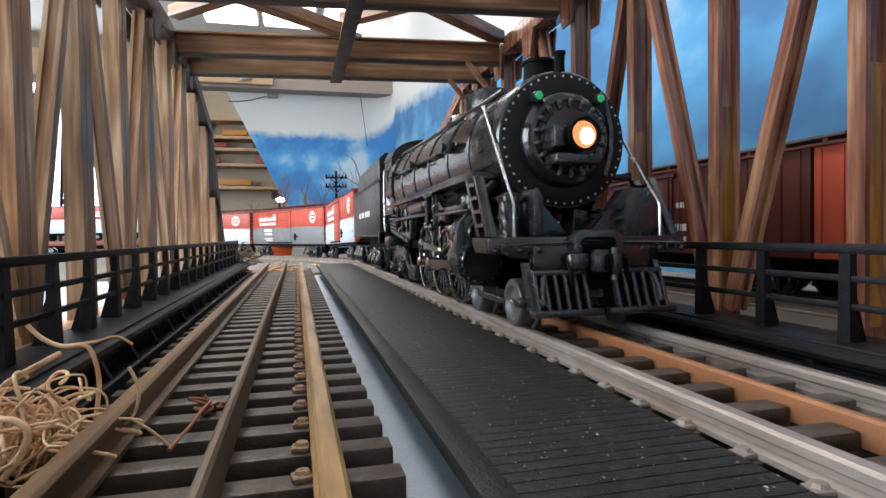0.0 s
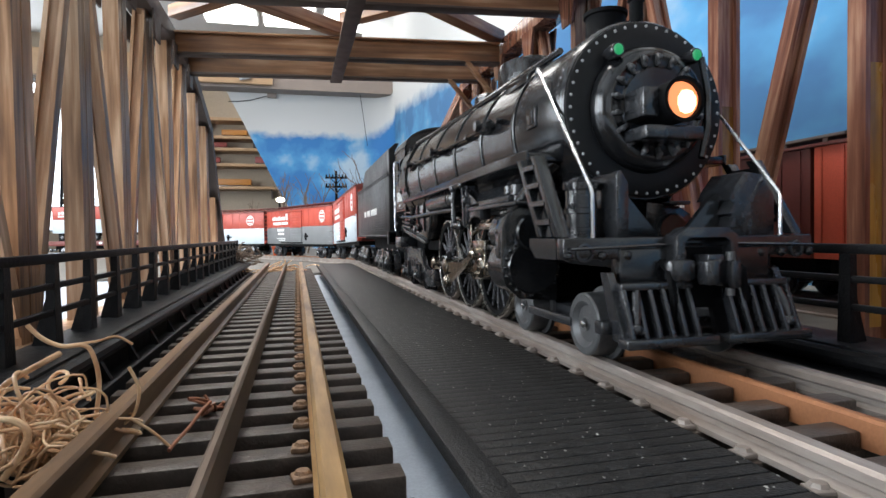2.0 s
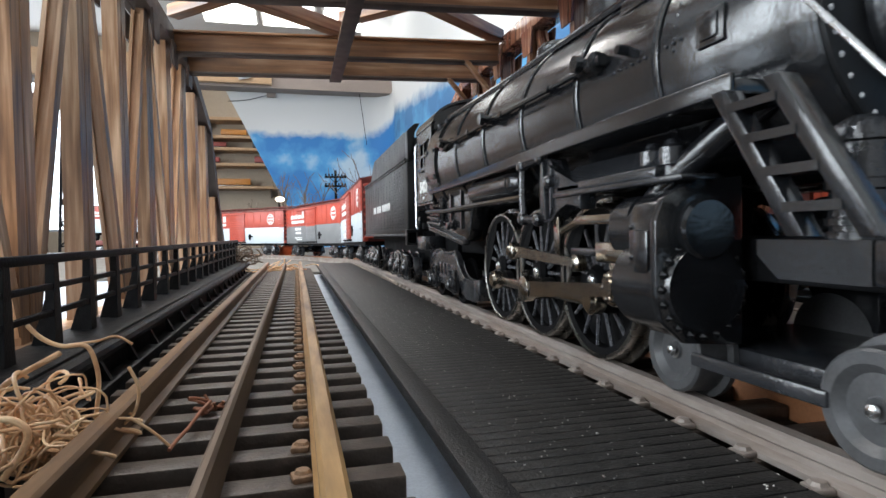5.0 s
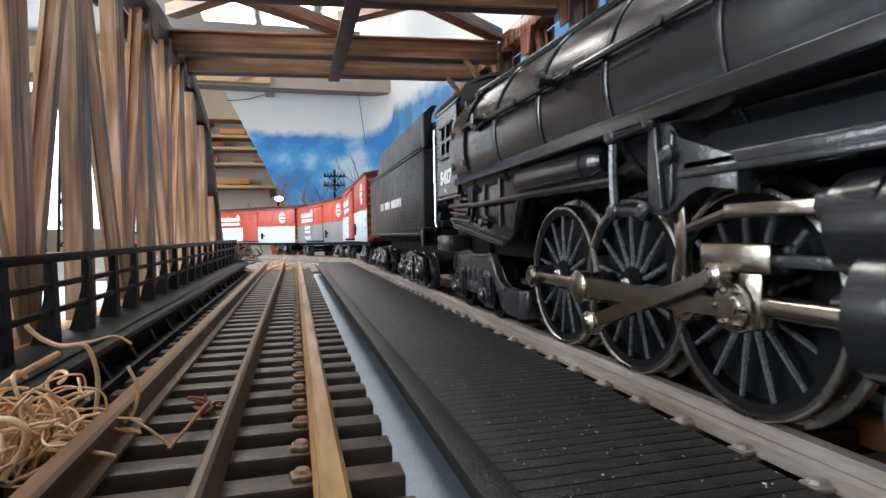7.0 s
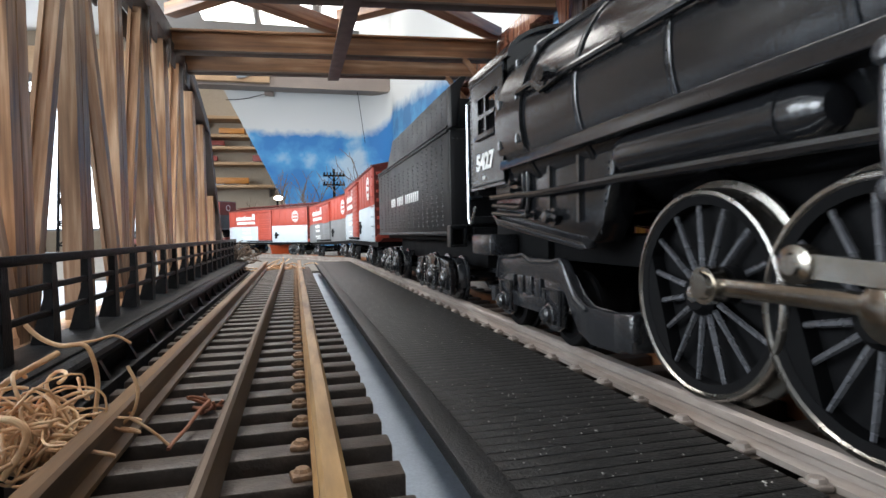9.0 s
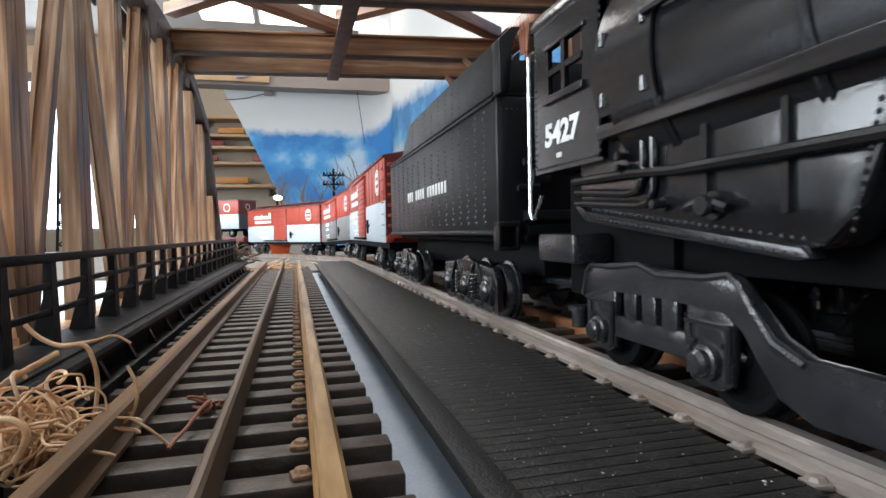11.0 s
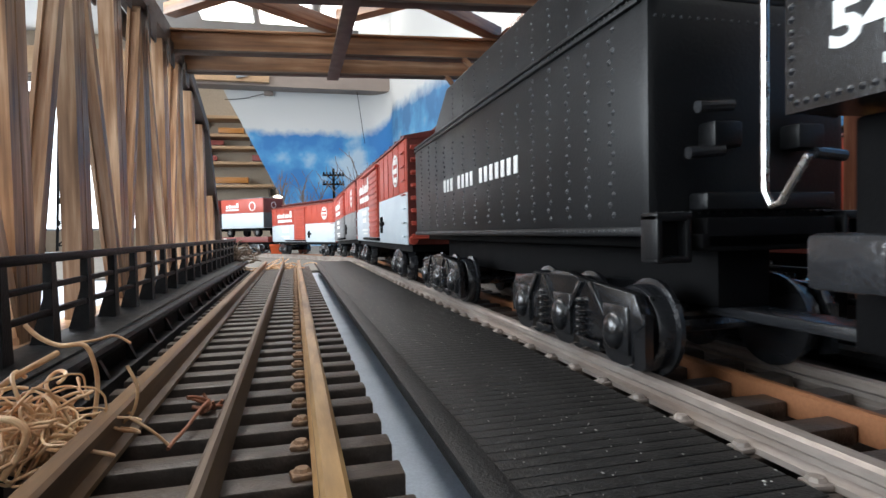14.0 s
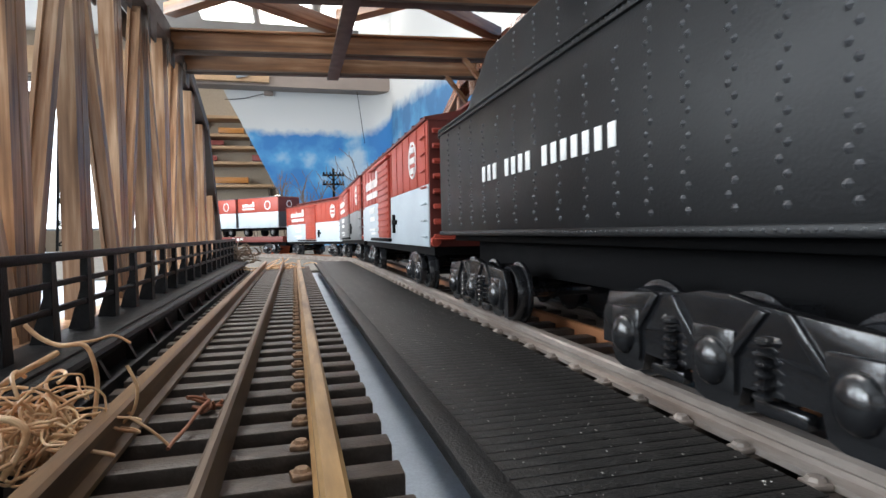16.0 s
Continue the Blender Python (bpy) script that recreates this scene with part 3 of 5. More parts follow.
def truck(parent, y, pitch, axles, r=8.2, half=21.5, six=False):
    """Sprung truck: two side frames with journals and springs, and its wheels, as one part of the car."""
    n = len(axles)
    span = max(abs(a) for a in axles) + (9 if six else 6)
    for s in (-1, 1):
        bm = nb()
        x = s * half
        prism(bm, ((y - span, r + 2), (y - span + 3, r + 7.5), (y - 8, r + 9), (y - 3, r + 10), (y + 3, r + 10), (y + 8, r + 9), (y + span - 3, r + 7.5), (y + span, r + 2), (y + span - 3, r), (y + 5, r + 3), (y - 5, r + 3), (y - span + 3, r)), "x", x - 1.2, x + 1.2, 0.3)
        if six:
            edge = [(y - span, r + 4), (y - span, 2.4), (y - span + 3, 1.8)]
            for a in axles:
                edge += [(y + a - 5.4, r - 3), (y + a - 4.6, 2.6), (y + a - 2.4, 1.8), (y + a + 2.4, 1.8), (y + a + 4.6, 2.6), (y + a + 5.4, r - 3)]
            edge = [p for i, p in enumerate(edge) if i < 2 or p[0] > y - span + 2]
            edge += [(y + span, r - 3), (y + span, r + 4)]
            prism(bm, edge, "x", x - 0.9, x + 0.9)
            for i in range(len(axles)):
                for d in [e for e in (-1, 1) if 0 <= i + e < len(axles)]:
                    prism(bm, ((y + axles[i] + d * 9, r + 8.6), (y + axles[i] + d * 10.4, r + 8.2), (y + axles[i] + d * 4.4, r + 1), (y + axles[i] + d * 3.4, r + 2)), "x", min(x, x + s * 1.9), max(x, x + s * 1.9), 0.2)
        for a in axles:
            bx(bm, x - 1.8, x + 1.8, y + a - 4.6, y + a + 4.6, r - 4.6, r + 5, 0.6)
            ball(bm, (x + s * 1.8, y + a, r - 0.2), 3.3, 0.6, 1, 1.15, 12)
        for a0, a1 in zip(axles, axles[1:]):
            m = y + (a0 + a1) / 2
            bx(bm, x - 1.0, x + 1.0, m - 4.4, m + 4.4, r - 6, r - 4, 0.4)
            for dy in (1.2 if m < y else -1.2,) if six else (-1.7, 1.7):
                for k in range(6 if six else 5):
                    lathe(bm, (x + (s * 1.5 if six else 0), m + dy * 1.6, r - 3.8 + k * 1.5), (0, 0, 1), ((0, 0.9), (0.4, 1.45), (0.8, 1.45), (1.2, 0.9)), 8)
            rivet(bm, (x + s * 1.2, m, r + 4.4), 0.8, (s, 0, 0))
        part("truck_frame", bm, BLACK if six else CASTING, parent)
    part("bolster", bx(nb(), -half + 2, half - 2, y - 4, y + 4, r + 2, r + 8, 0.6), CASTING, parent)
    for a in axles:
        for s in (-1, 1):
            plain_wheel(parent, s * 18.6, y + a, r, CASTING)
        part("axle", cy(nb(), (-15, y + a, r), (15, y + a, r), 1.6, n=8), CASTING, parent)


def coupler(parent, y, d, material=CASTING):
    bm = nb()
    bx(bm, -2, 2, min(y, y + d * 9), max(y, y + d * 9), 10, 14, 0.5)
    prism(bm, ((-4.5, y + d * 8), (4, y + d * 8), (4.8, y + d * 12), (2.2, y + d * 14), (1.2, y + d * 11), (-4.5, y + d * 13)), "z", 8.6, 15.4, 0.6)
    part("coupler", bm, material, parent)


# ----- steam locomotive -----
LY0 = 260.0
loco = thing("steam_locomotive", "black model steam locomotive with lit headlamp and silver handrails", "locomotive", (XT, LY0, 0))
ZB = 58.0


def boiler_r(y):
    return 22.3 if y < -55 else 22.3 + (y + 55) / 150 * 4.2


bm = nb()
lathe(bm, (0, 0, ZB), (0, 1, 0), [(-90, 21.6), (-89, 22.3)] + [(y, boiler_r(y)) for y in range(-55, 104, 12)], 48)
part("boiler", bm, BLACK, loco)
for y in (-60, -32, -2, 28, 58, 86):
    r = boiler_r(y)
    part("boiler_band", lathe(nb(), (0, y, ZB), (0, 1, 0), ((0, r - 0.5), (0, r + 0.3), (0.25, r + 0.5), (0.6, r + 0.5), (0.85, r + 0.2), (1.25, r + 0.2), (1.5, r + 0.5), (1.85, r + 0.5), (2.1, r + 0.3), (2.1, r - 0.5)), 64), BLACK, loco)
bm = nb()
lathe(bm, (0, -90, ZB), (0, -1, 0), ((0, 21.4), (0.6, 21.3), (0.9, 20.8), (0.9, 15.4), (0.6, 15.2), (0.6, 0.1)), 56)
part("smokebox_front", bm, SMOKEBOX, loco)
bm = nb()
for k in range(44):
    a = 2 * math.pi * k / 44
    rivet(bm, (20.3 * math.cos(a), -90.85, ZB + 20.3 * math.sin(a)), 0.5, (0, -1, 0))
tagged(part("rim_rivet", bm, BRIGHTRIVET, loco, "worn rivet heads with their highlights put into the colour"), kind="stuff")
bm = nb()
for k in range(36):
    a = math.pi * (k / 35) * 1.0
    for y in (-87, -64):
        rivet(bm, (22.25 * math.cos(a), y, ZB + 22.25 * math.sin(a)), 0.5, (math.cos(a), 0, math.sin(a)))
tagged(part("rivet", bm, CASTING, loco), kind="stuff")
dog = mesh_of("door_dog", ball(bx(nb(), -0.45, 0.45, -0.9, 0.4, -1.4, 1.4, 0.2), (0, -1.0, 0.3), 0.75, 1, 1, 1, 8), GREYMETAL)
part("door", lathe(nb(), (0, -90.6, ZB), (0, -1, 0), ((0, 15.3), (1.4, 15.2), (2.8, 14.7), (4.0, 13.7), (4.7, 12.6), (4.8, 11.9), (4.5, 11.4), (4.5, 9.6), (5.0, 9.0), (5.2, 0.1)), 64), BLACK, loco)
for k in range(18):
    a = 2 * math.pi * (k + 0.5) / 18
    shared("door_dog", dog, loco, (11.0 * math.cos(a), -95.2, ZB + 11.0 * math.sin(a)), (0, 90 - math.degrees(a), 0))
part("hinge", tube(nb(), [(11.5, -96, ZB - 12), (14.5, -94.5, ZB - 4), (14.5, -94.5, ZB + 4), (11.5, -96, ZB + 12)], 0.8), BLACK, loco)
hl = part("headlamp", lathe(nb(), (0, -95, ZB - 0.5), (0, -1, 0), ((0, 4.6), (9.4, 5.0), (10.2, 5.1), (10.2, 4.2), (8, 4.0)), 28), SMOKE, loco)
part("lens", lathe(nb(), (0, -104, ZB - 0.5), (0, -1, 0), ((0, 4.1), (0.6, 3.8), (1.3, 2.4), (1.5, 0.1)), 24), LAMPGLOW, hl, "warm glowing headlamp lens")
part("filament", ball(nb(), (0.4, -105, ZB - 1.0), 2.7, 1, 0.5, 1), HOTGLOW, hl, "bright glowing filament")
bm = bx(nb(), -8.8, -4.6, -103, -95, ZB - 4, ZB + 2.6, 0.5)
bx(bm, -8.8, 6, -104, -95, ZB - 9, ZB - 6, 0.5)
part("number_box", bm, CASTING, hl, "dark grey number box and bracket")
for s in (-1, 1):
    mk = part("marker_lamp", lathe(nb(), (s * 10.5, -90.6, ZB + 12.6), (0, -1, 0), ((0, 1.0), (1, 1.7), (4.5, 1.8), (5.2, 1.6)), 14), CASTING, loco)
    part("jewel", ball(nb(), (s * 10.5, -95.7, ZB + 12.6), 1.35, 1, 0.6, 1), GREENGLOW, mk, "green glowing jewel")
bm = nb()
lathe(bm, (0, -72, ZB + 20), (0, 0, 1), ((0, 8.4), (2, 6.2), (3.6, 5.4), (9, 5.3), (9.2, 5.9), (10.2, 5.9), (10.2, 4.6), (7, 4.4)), 28)
part("smokestack", bm, SMOKE, loco)
bm = lathe(nb(), (3, -82, ZB + 19), (0, 0, 1), ((0, 2), (6, 1.8), (10.8, 1.8), (10.9, 2.2), (11.8, 2.2), (11.8, 1.2)), 14)
part("feedwater_pipe", bm, SMOKE, loco)
bm = nb()
loft(bm, [[(10 * k * math.cos(a), -16 + 14 * k * math.sin(a), ZB + z) for a in (2 * math.pi * i / 28 for i in range(28))] for z, k in ((17, 1.2), (22, 1.03), (25, 1.0), (30.6, 0.98), (32.2, 0.92), (33, 0.7), (33.2, 0.05))])
part("sand_dome", bm, BLACK, loco)
bm = nb()
loft(bm, [[(6.5 * k * math.cos(a), 26 + 7.5 * k * math.sin(a), ZB + z) for a in (2 * math.pi * i / 24 for i in range(24))] for z, k in ((19, 1.3), (24, 1.02), (29.5, 0.97), (31, 0.78), (31.4, 0.05))])
part("steam_dome", bm, BLACK, loco)
for y, z in ((12, 25), (52, 25.6), (60, 25.6)):
    part("safety_valve", lathe(nb(), (0, y, ZB + z - 3), (0, 0, 1), ((0, 2), (4, 1.8), (5, 2.3), (7, 2.2), (7.4, 1))), BLACK, loco)
for s in (-1, 1):
    part("running_board", prism(nb(), ((s * 14, -84), (s * 28, -84), (s * 28, -62), (s * 23.6, 108), (s * 14, 108)), "z", 46, 48.2, 0.4), BLACK, loco)
    part("board_edge", prism(nb(), ((s * 27.9, -84.2), (s * 28.8, -84.2), (s * 28.8, -62), (s * 24.4, 108), (s * 23.5, 108), (s * 27.9, -62)), "z", 46.0, 48.7, 0.25), BLACK, loco)
    hr = part("handrail", tube(nb(), [(s * (boiler_r(y) + 1.0), y, ZB + 4.5) for y in range(-34, 70, 8)] + [(s * (boiler_r(74) + 0.6), 74, ZB + 3.4), (s * (boiler_r(78) + 0.8), 78, ZB + 6), (s * (boiler_r(88) + 0.6), 88, ZB + 6)], 0.8, 8), BLACK, loco)
    part("throttle_valve", lathe(nb(), (s * (boiler_r(-38) + 1.0), -44, ZB + 4.5), (0, 1, 0), ((0, 0.1), (0, 1.2), (2, 1.2), (2.2, 2.2), (4.2, 2.2), (4.4, 1.4), (6, 1.4), (6.2, 1.9), (8.6, 1.9), (8.8, 0.9), (11, 0.8)), 14), BLACK, hr)
    for y in (-50, -20, 10, 40, 70):
        part("stanchion", cy(nb(), (s * (boiler_r(y) - 1.5), y, ZB + 4.2), (s * (boiler_r(y) + 1.9), y, ZB + 4.5), 1.0, n=8), BLACK, hr)
    # upper sand and feed pipes
    part("pipe", tube(nb(), [(s * 12.5, -70, ZB + 20), (s * 13.5, -30, ZB + 20), (s * 14.5, 20, ZB + 20.2), (s * 16.5, 60, ZB + 20), (s * 18.5, 92, ZB + 20)], 1.0), BLACK, loco)
    part("pipe", tube(nb(), [(s * 9, -14, ZB + 22), (s * 17, -12, ZB + 15), (s * 21.5, -10, ZB + 4), (s * 21, -10, ZB - 8)], 0.9), BLACK, loco)
    for y in (-38, 20, 66):
        bm = lathe(nb(), (s * (boiler_r(y) - 1), y, ZB + 5), (s, 0, 0), ((0, 2), (1.5, 1.9), (1.5, 1.2), (4, 1.2), (4, 1.9), (5.4, 1.7)), 10)
        part("check_valve", bm, BLACK, loco)
    hatch = part("hatch", bx(nb(), min(s * 21.2, s * 22.9), max(s * 21.2, s * 22.9), -76, -70, ZB - 2, ZB + 3.4, 0.4), BLACK, loco)
    part("hatch_cover", bx(nb(), min(s * 22.6, s * 23.3), max(s * 22.6, s * 23.3), -75, -71, ZB - 1.1, ZB + 2.5, 0.3), BLACK, hatch)
    part("lagging_plate", bx(nb(), min(s * 15.4, s * 17.4), max(s * 15.4, s * 17.4), -58, -40, ZB + 14.6, ZB + 17.4, 0.5), BLACK, loco)
    bm = nb()
    for k in range(16):
        for yy in (-62, -34, 26):
            a = math.radians(-24 + k * 5.4)
            rr = boiler_r(yy) + 0.1
            rivet(bm, (s * rr * math.cos(a), yy + 3.2, ZB + rr * math.sin(a)), 0.4, (s * math.cos(a), 0, math.sin(a)))
    for k in range(14):
        rivet(bm, (s * (boiler_r(-50) + 0.05), -66 + k * 2.0, ZB + 1.2), 0.38, (s, 0, 0))
        rivet(bm, (s * (boiler_r(0) + 0.05), -14 + k * 1.2, ZB + 1.6), 0.38, (s, 0, 0))
    tagged(part("boiler_rivet", bm, CASTING, loco), kind="stuff")
    # silver front handrail from boiler to pilot deck
    part("grab_rail", tube(nb(), [(s * 18.4, -67, ZB + 13.4), (s * 21.4, -75, ZB + 13.2), (s * 22.5, -77.4, ZB + 12.4), (s * 22.7, -79, ZB + 11), (s * 23.5, -106.2, 37.6), (s * 23.6, -107, 36.2), (s * 23.6, -107, 27)], 0.45, 8), SILVER, loco, "bright silver handrail")
    # ladder
    ld = part("ladder", prism(nb(), ((-94, 46), (-91.5, 46), (-103.5, 27.5), (-106, 27.5)), "x", s * 29.5 - 1.4, s * 29.5 + 1.4, 0.2), BLACK, loco)
    for dy in (8.5,):
        part("stile", prism(nb(), ((-94 + dy, 46), (-91.5 + dy, 46), (-103.5 + dy, 27.5), (-106 + dy, 27.5)), "x", s * 29.5 - 1.4, s * 29.5 + 1.4, 0.2), BLACK, ld)
    for k in range(4):
        f = (k + 0.6) / 4.4
        part("rung", bx(nb(), min(s * 28, s * 31), max(s * 28, s * 31), -92 - 12 * f, -84.5 - 12 * f, 46 - 18.5 * f - 0.6, 46 - 18.5 * f + 0.5), BLACK, ld)
    pump = part("air_pump", lathe(nb(), (s * 20, -95, 27), (0, 0, 1), ((0, 3.9), (0.9, 3.9), (1.0, 3.4), (1.6, 3.4), (1.7, 3.9), (2.5, 3.9), (2.6, 3.4), (5.6, 3.4), (5.8, 4.0), (6.8, 4.0), (7, 3.5), (11, 3.5), (11.2, 4.1), (12.6, 4.1), (13.2, 3.2), (14.2, 1.4), (14.3, 0.1)), 24), CASTING, loco)
    for k in range(10):
        a = 2 * math.pi * k / 10
        part("bolt", lathe(nb(), (s * 20 + 3.6 * math.cos(a), -95 + 3.6 * math.sin(a), 39.4), (0, 0, 1), ((0, 0.5), (0.6, 0.45), (0.65, 0.05)), 6), CASTING, pump)
    sheet = part("wrapper_sheet", prism(nb(), [((boiler_r(96) + 0.6) * s * math.cos(a), ZB + (boiler_r(96) + 0.6) * math.sin(a)) for a in (math.radians(-18 + 5 * k) for k in range(19))] + [((boiler_r(96) - 2) * s * math.cos(a), ZB + (boiler_r(96) - 2) * math.sin(a)) for a in (math.radians(72 - 5 * k) for k in range(19))], "y", 86, 104), BLACK, loco)
    for a in (-12, 12, 40):
        for y in (88.5, 101.5):
            rr = boiler_r(96) + 0.5
            ca, sa = math.cos(math.radians(a)), math.sin(math.radians(a))
            part("clip", cy(nb(), (s * rr * ca, y, ZB + rr * sa - 1.2), (s * rr * ca, y, ZB + rr * sa + 1.2), 0.8, n=8), CASTING, sheet)
    bm = prism(nb(), ((s * 13, 27.4), (s * 13, 37), (s * 11.5, 37), (s * 3, 27.4)), "y", -100, -98.5)
    part("brace", bm, BLACK, loco)
    part("pump_shield", prism(nb(), ((14, 27.2), (26, 27.2), (26, 36.5), (22.5, 41.5), (17.5, 42), (14, 37.5)) if s > 0 else ((-12.6, 27.2), (-15.6, 27.2), (-15.6, 41.4), (-14.4, 42), (-12.6, 39)), "y", -103, -92, 0.3), CASTING, loco)
    for k in range(3 if s > 0 else 0):
        part("louvre", prism(nb(), ((s * 14, 29.4 + k * 3.2), (s * 12.4, 29 + k * 3.2), (s * 14, 31.6 + k * 3.2)), "y", -104, -93), CASTING, loco)
    # cylinder block
    cyl = part("cylinder", lathe(nb(), (s * 21.4, -70, 19.2), (0, 1, 0), ((-0.8, 0.1), (-0.8, 6.8), (0, 7.2), (0.2, 8.0), (14, 8.0), (14.2, 0.1)), 40), BLACK, loco)
    part("valve_chest", lathe(nb(), (s * 21.6, -70.4, 28.6), (0, 1, 0), ((-1.4, 0.1), (-1.4, 4.4), (-0.9, 4.9), (0, 4.9), (0.1, 5.6), (1.2, 5.6), (1.3, 6.2), (18, 6.2), (18.4, 0.1)), 36), BLACK, cyl)
    bm = prism(nb(), ((s * 14, 10.5), (s * 24.5, 11.2), (s * 27.6, 14.5), (s * 28.6, 18), (s * 28.6, 29.5), (s * 27.4, 33), (s * 24.5, 35), (s * 14, 36.5)), "y", -69.4, -60, 0.6)
    part("casing", bm, BLACK, cyl)
    part("flange", prism(nb(), ((s * 14, 9.8), (s * 24.8, 10.6), (s * 28.8, 14.2), (s * 29.9, 18), (s * 29.9, 29.7), (s * 28.5, 33.5), (s * 24.7, 35.7), (s * 14, 37)), "y", -69.8, -68.2, 0.3), BLACK, cyl)
    bm = nb()
    for k in range(20):
        a = 2 * math.pi * k / 20
        rivet(bm, (s * 21.4 + 7.6 * math.cos(a), -70, 19.2 + 7.6 * math.sin(a)), 0.75, (0, -1, 0))
    for y, z in ((-67.4, 20), (-67.4, 24), (-67.4, 29), (-61, 20), (-61, 24), (-61, 29)):
        rivet(bm, (s * 28.6, y, z), 0.6, (s, 0, 0))
    tagged(part("bolt", bm, BLACK, cyl), kind="stuff")
    part("cover_plate", bx(nb(), min(s * 28.5, s * 29.2), max(s * 28.5, s * 29.2), -66.4, -62.4, 21.5, 28.5, 0.4), BLACK, cyl)
    part("steam_pipe", tube(nb(), [(s * 23, -60, 33.5), (s * 22.4, -63, 36.5), (s * 20, -74, 43.5), (s * 18, -80, 47)], 2.3, 14), BLACK, loco)
    # crosshead guides, valve gear hanger
    part("guide_bar", bx(nb(), min(s * 22.6, s * 25.6), max(s * 22.6, s * 25.6), -52, -35, 29.8, 31.8, 0.3), NICKEL, loco, "bright valve guide")
    part("valve_socket", lathe(nb(), (s * 24, -58, 30.8), (0, 1, 0), ((0, 0.1), (0, 3.4), (3.5, 3.2), (6, 2.4), (8, 2.2), (8.2, 0.1)), 16), CASTING, loco)
    part("guide_bar", bx(nb(), min(s * 22.4, s * 25.6), max(s * 22.4, s * 25.6), -62, -33, 23.4, 25.0, 0.3), CASTING, loco)
    part("gland", lathe(nb(), (s * 22.6, -58, 18.6), (0, 1, 0), ((0, 0.1), (0, 3.2), (5, 3.2), (5.2, 2.2), (7.4, 2.2), (7.5, 0.1)), 16), CASTING, loco)
    hanger = part("gear_hanger", prism(nb(), ((-18, 46), (-24.5, 45.4), (-26, 42), (-32.5, 39.6), (-38.2, 38.6), (-38.2, 32.8), (-36, 34.4), (-32, 35), (-28.5, 34), (-26, 31.6), (-23.4, 30.6), (-17.8, 30.8), (-18.6, 40)), "x", min(s * 22, s * 26), max(s * 22, s * 26), 0.5), CASTING, loco)
    part("rib", prism(nb(), ((-20.2, 45), (-21.6, 45), (-23.4, 31.4), (-22, 31.4)), "x", min(s * 25.8, s * 27), max(s * 25.8, s * 27), 0.3), CASTING, hanger)
    part("rib", prism(nb(), ((-24.5, 44), (-25.5, 43), (-25.2, 33), (-24.4, 32)), "x", min(s * 25.8, s * 26.6), max(s * 25.8, s * 26.6), 0.2), CASTING, hanger)
    part("gear_beam", prism(nb(), ((s * 16, 43.6), (s * 21, 43.2), (s * 26, 38.8), (s * 26, 37), (s * 16, 36.6)), "y", -64, -27, 0.5), CASTING, loco)
    part("bracket", bx(nb(), min(s * 20, s * 27), max(s * 20, s * 27), -72, -27, 36, 37.1, 0.3), CASTING, loco)
    for y in (-59, -64.5):
        part("oil_pump", lathe(nb(), (s * 23, y, 37), (0, 0, 1), ((0, 1.5), (2, 1.5), (2.2, 2.2), (5, 2.2), (5.6, 1.2), (6.4, 0.9), (6.5, 0.1)), 12), CASTING, loco)
    part("link", tube(nb(), [(s * 26.4, -8.3, 45.4), (s * 26.4, -8.2, 38), (s * 26.4, -8.8, 31.8)], 0.95, 8), CASTING, loco)
    part("link", tube(nb(), [(s * 26.4, -8.6, 31.8), (s * 26.4, -18, 31.4)], 1.0, 8), CASTING, loco)
    part("link", prism(nb(), ((-23.6, 33), (-26.2, 33), (-26.8, 27), (-26.4, 21), (-24.6, 21), (-24.2, 27)), "x", s * 24.6 - 0.7, s * 24.6 + 0.7, 0.2), NICKEL, loco, "bright curved link")
    part("radius_rod", tube(nb(), [(s * 24.4, -25, 28), (s * 24.4, -35, 30.6)], 0.9, 8), NICKEL, loco)
    for y, z in ((-8.3, 45.4), (-20, 46), (-8.8, 31.8), (-18, 31.4), (-24.5, 40)):
        part("pin", lathe(nb(), (s * 25.6, y, z), (s, 0, 0), ((0, 1.6), (1.6, 1.6), (2.2, 1), (2.3, 0.1)), 12), CASTING, loco)
    part("reach_rod", tube(nb(), [(s * 26.4, -8.3, 45.4), (s * 26.4, -20, 46)], 1.0, 8), CASTING, loco)
    # air tank and pipes under the running board
    part("air_tank", lathe(nb(), (s * 21.6, 3, 42.3), (0, 1, 0), ((-2, 0.1), (-1.6, 2.4), (0, 3.6), (2, 3.9), (4, 3.9), (4.1, 4.2), (5.2, 4.2), (5.3, 3.9), (40, 3.9), (42, 3.6), (44, 2.4), (44.3, 0.1)), 24), BLACK, loco)
    part("pipe", tube(nb(), [(s * 25, -9, 37.6), (s * 24.4, 40, 37.8), (s * 23.6, 84, 37.6), (s * 23, 98, 38.4), (s * 22.4, 121, 38.8)], 0.95, 8), BLACK, loco)
    fb2 = part("firebox_side", prism(nb(), ((50, 46.4), (50.4, 42), (55.5, 29.6), (59.6, 25.6), (62, 25.2), (116, 31.2), (120.6, 34), (121, 46.4)), "x", min(s * 14, s * 21.2), max(s * 14, s * 21.2), 0.8), BLACK, loco)
    part("lower_lip", prism(nb(), ((60.4, 24.2), (63, 23.8), (116.4, 30), (120.8, 33), (120.8, 34.4), (116, 31.8), (62, 25.8)), "x", min(s * 19.5, s * 22.4), max(s * 19.5, s * 22.4), 0.3), BLACK, fb2)
    bm = nb()
    for k in range(31):
        rivet(bm, (s * 21.25, 62.5 + k * 1.75, 26.6 + k * 0.194), 0.4, (s, 0, 0))
        rivet(bm, (s * 22.42, 62.5 + k * 1.75, 24.8 + k * 0.2), 0.3, (s, 0, 0))
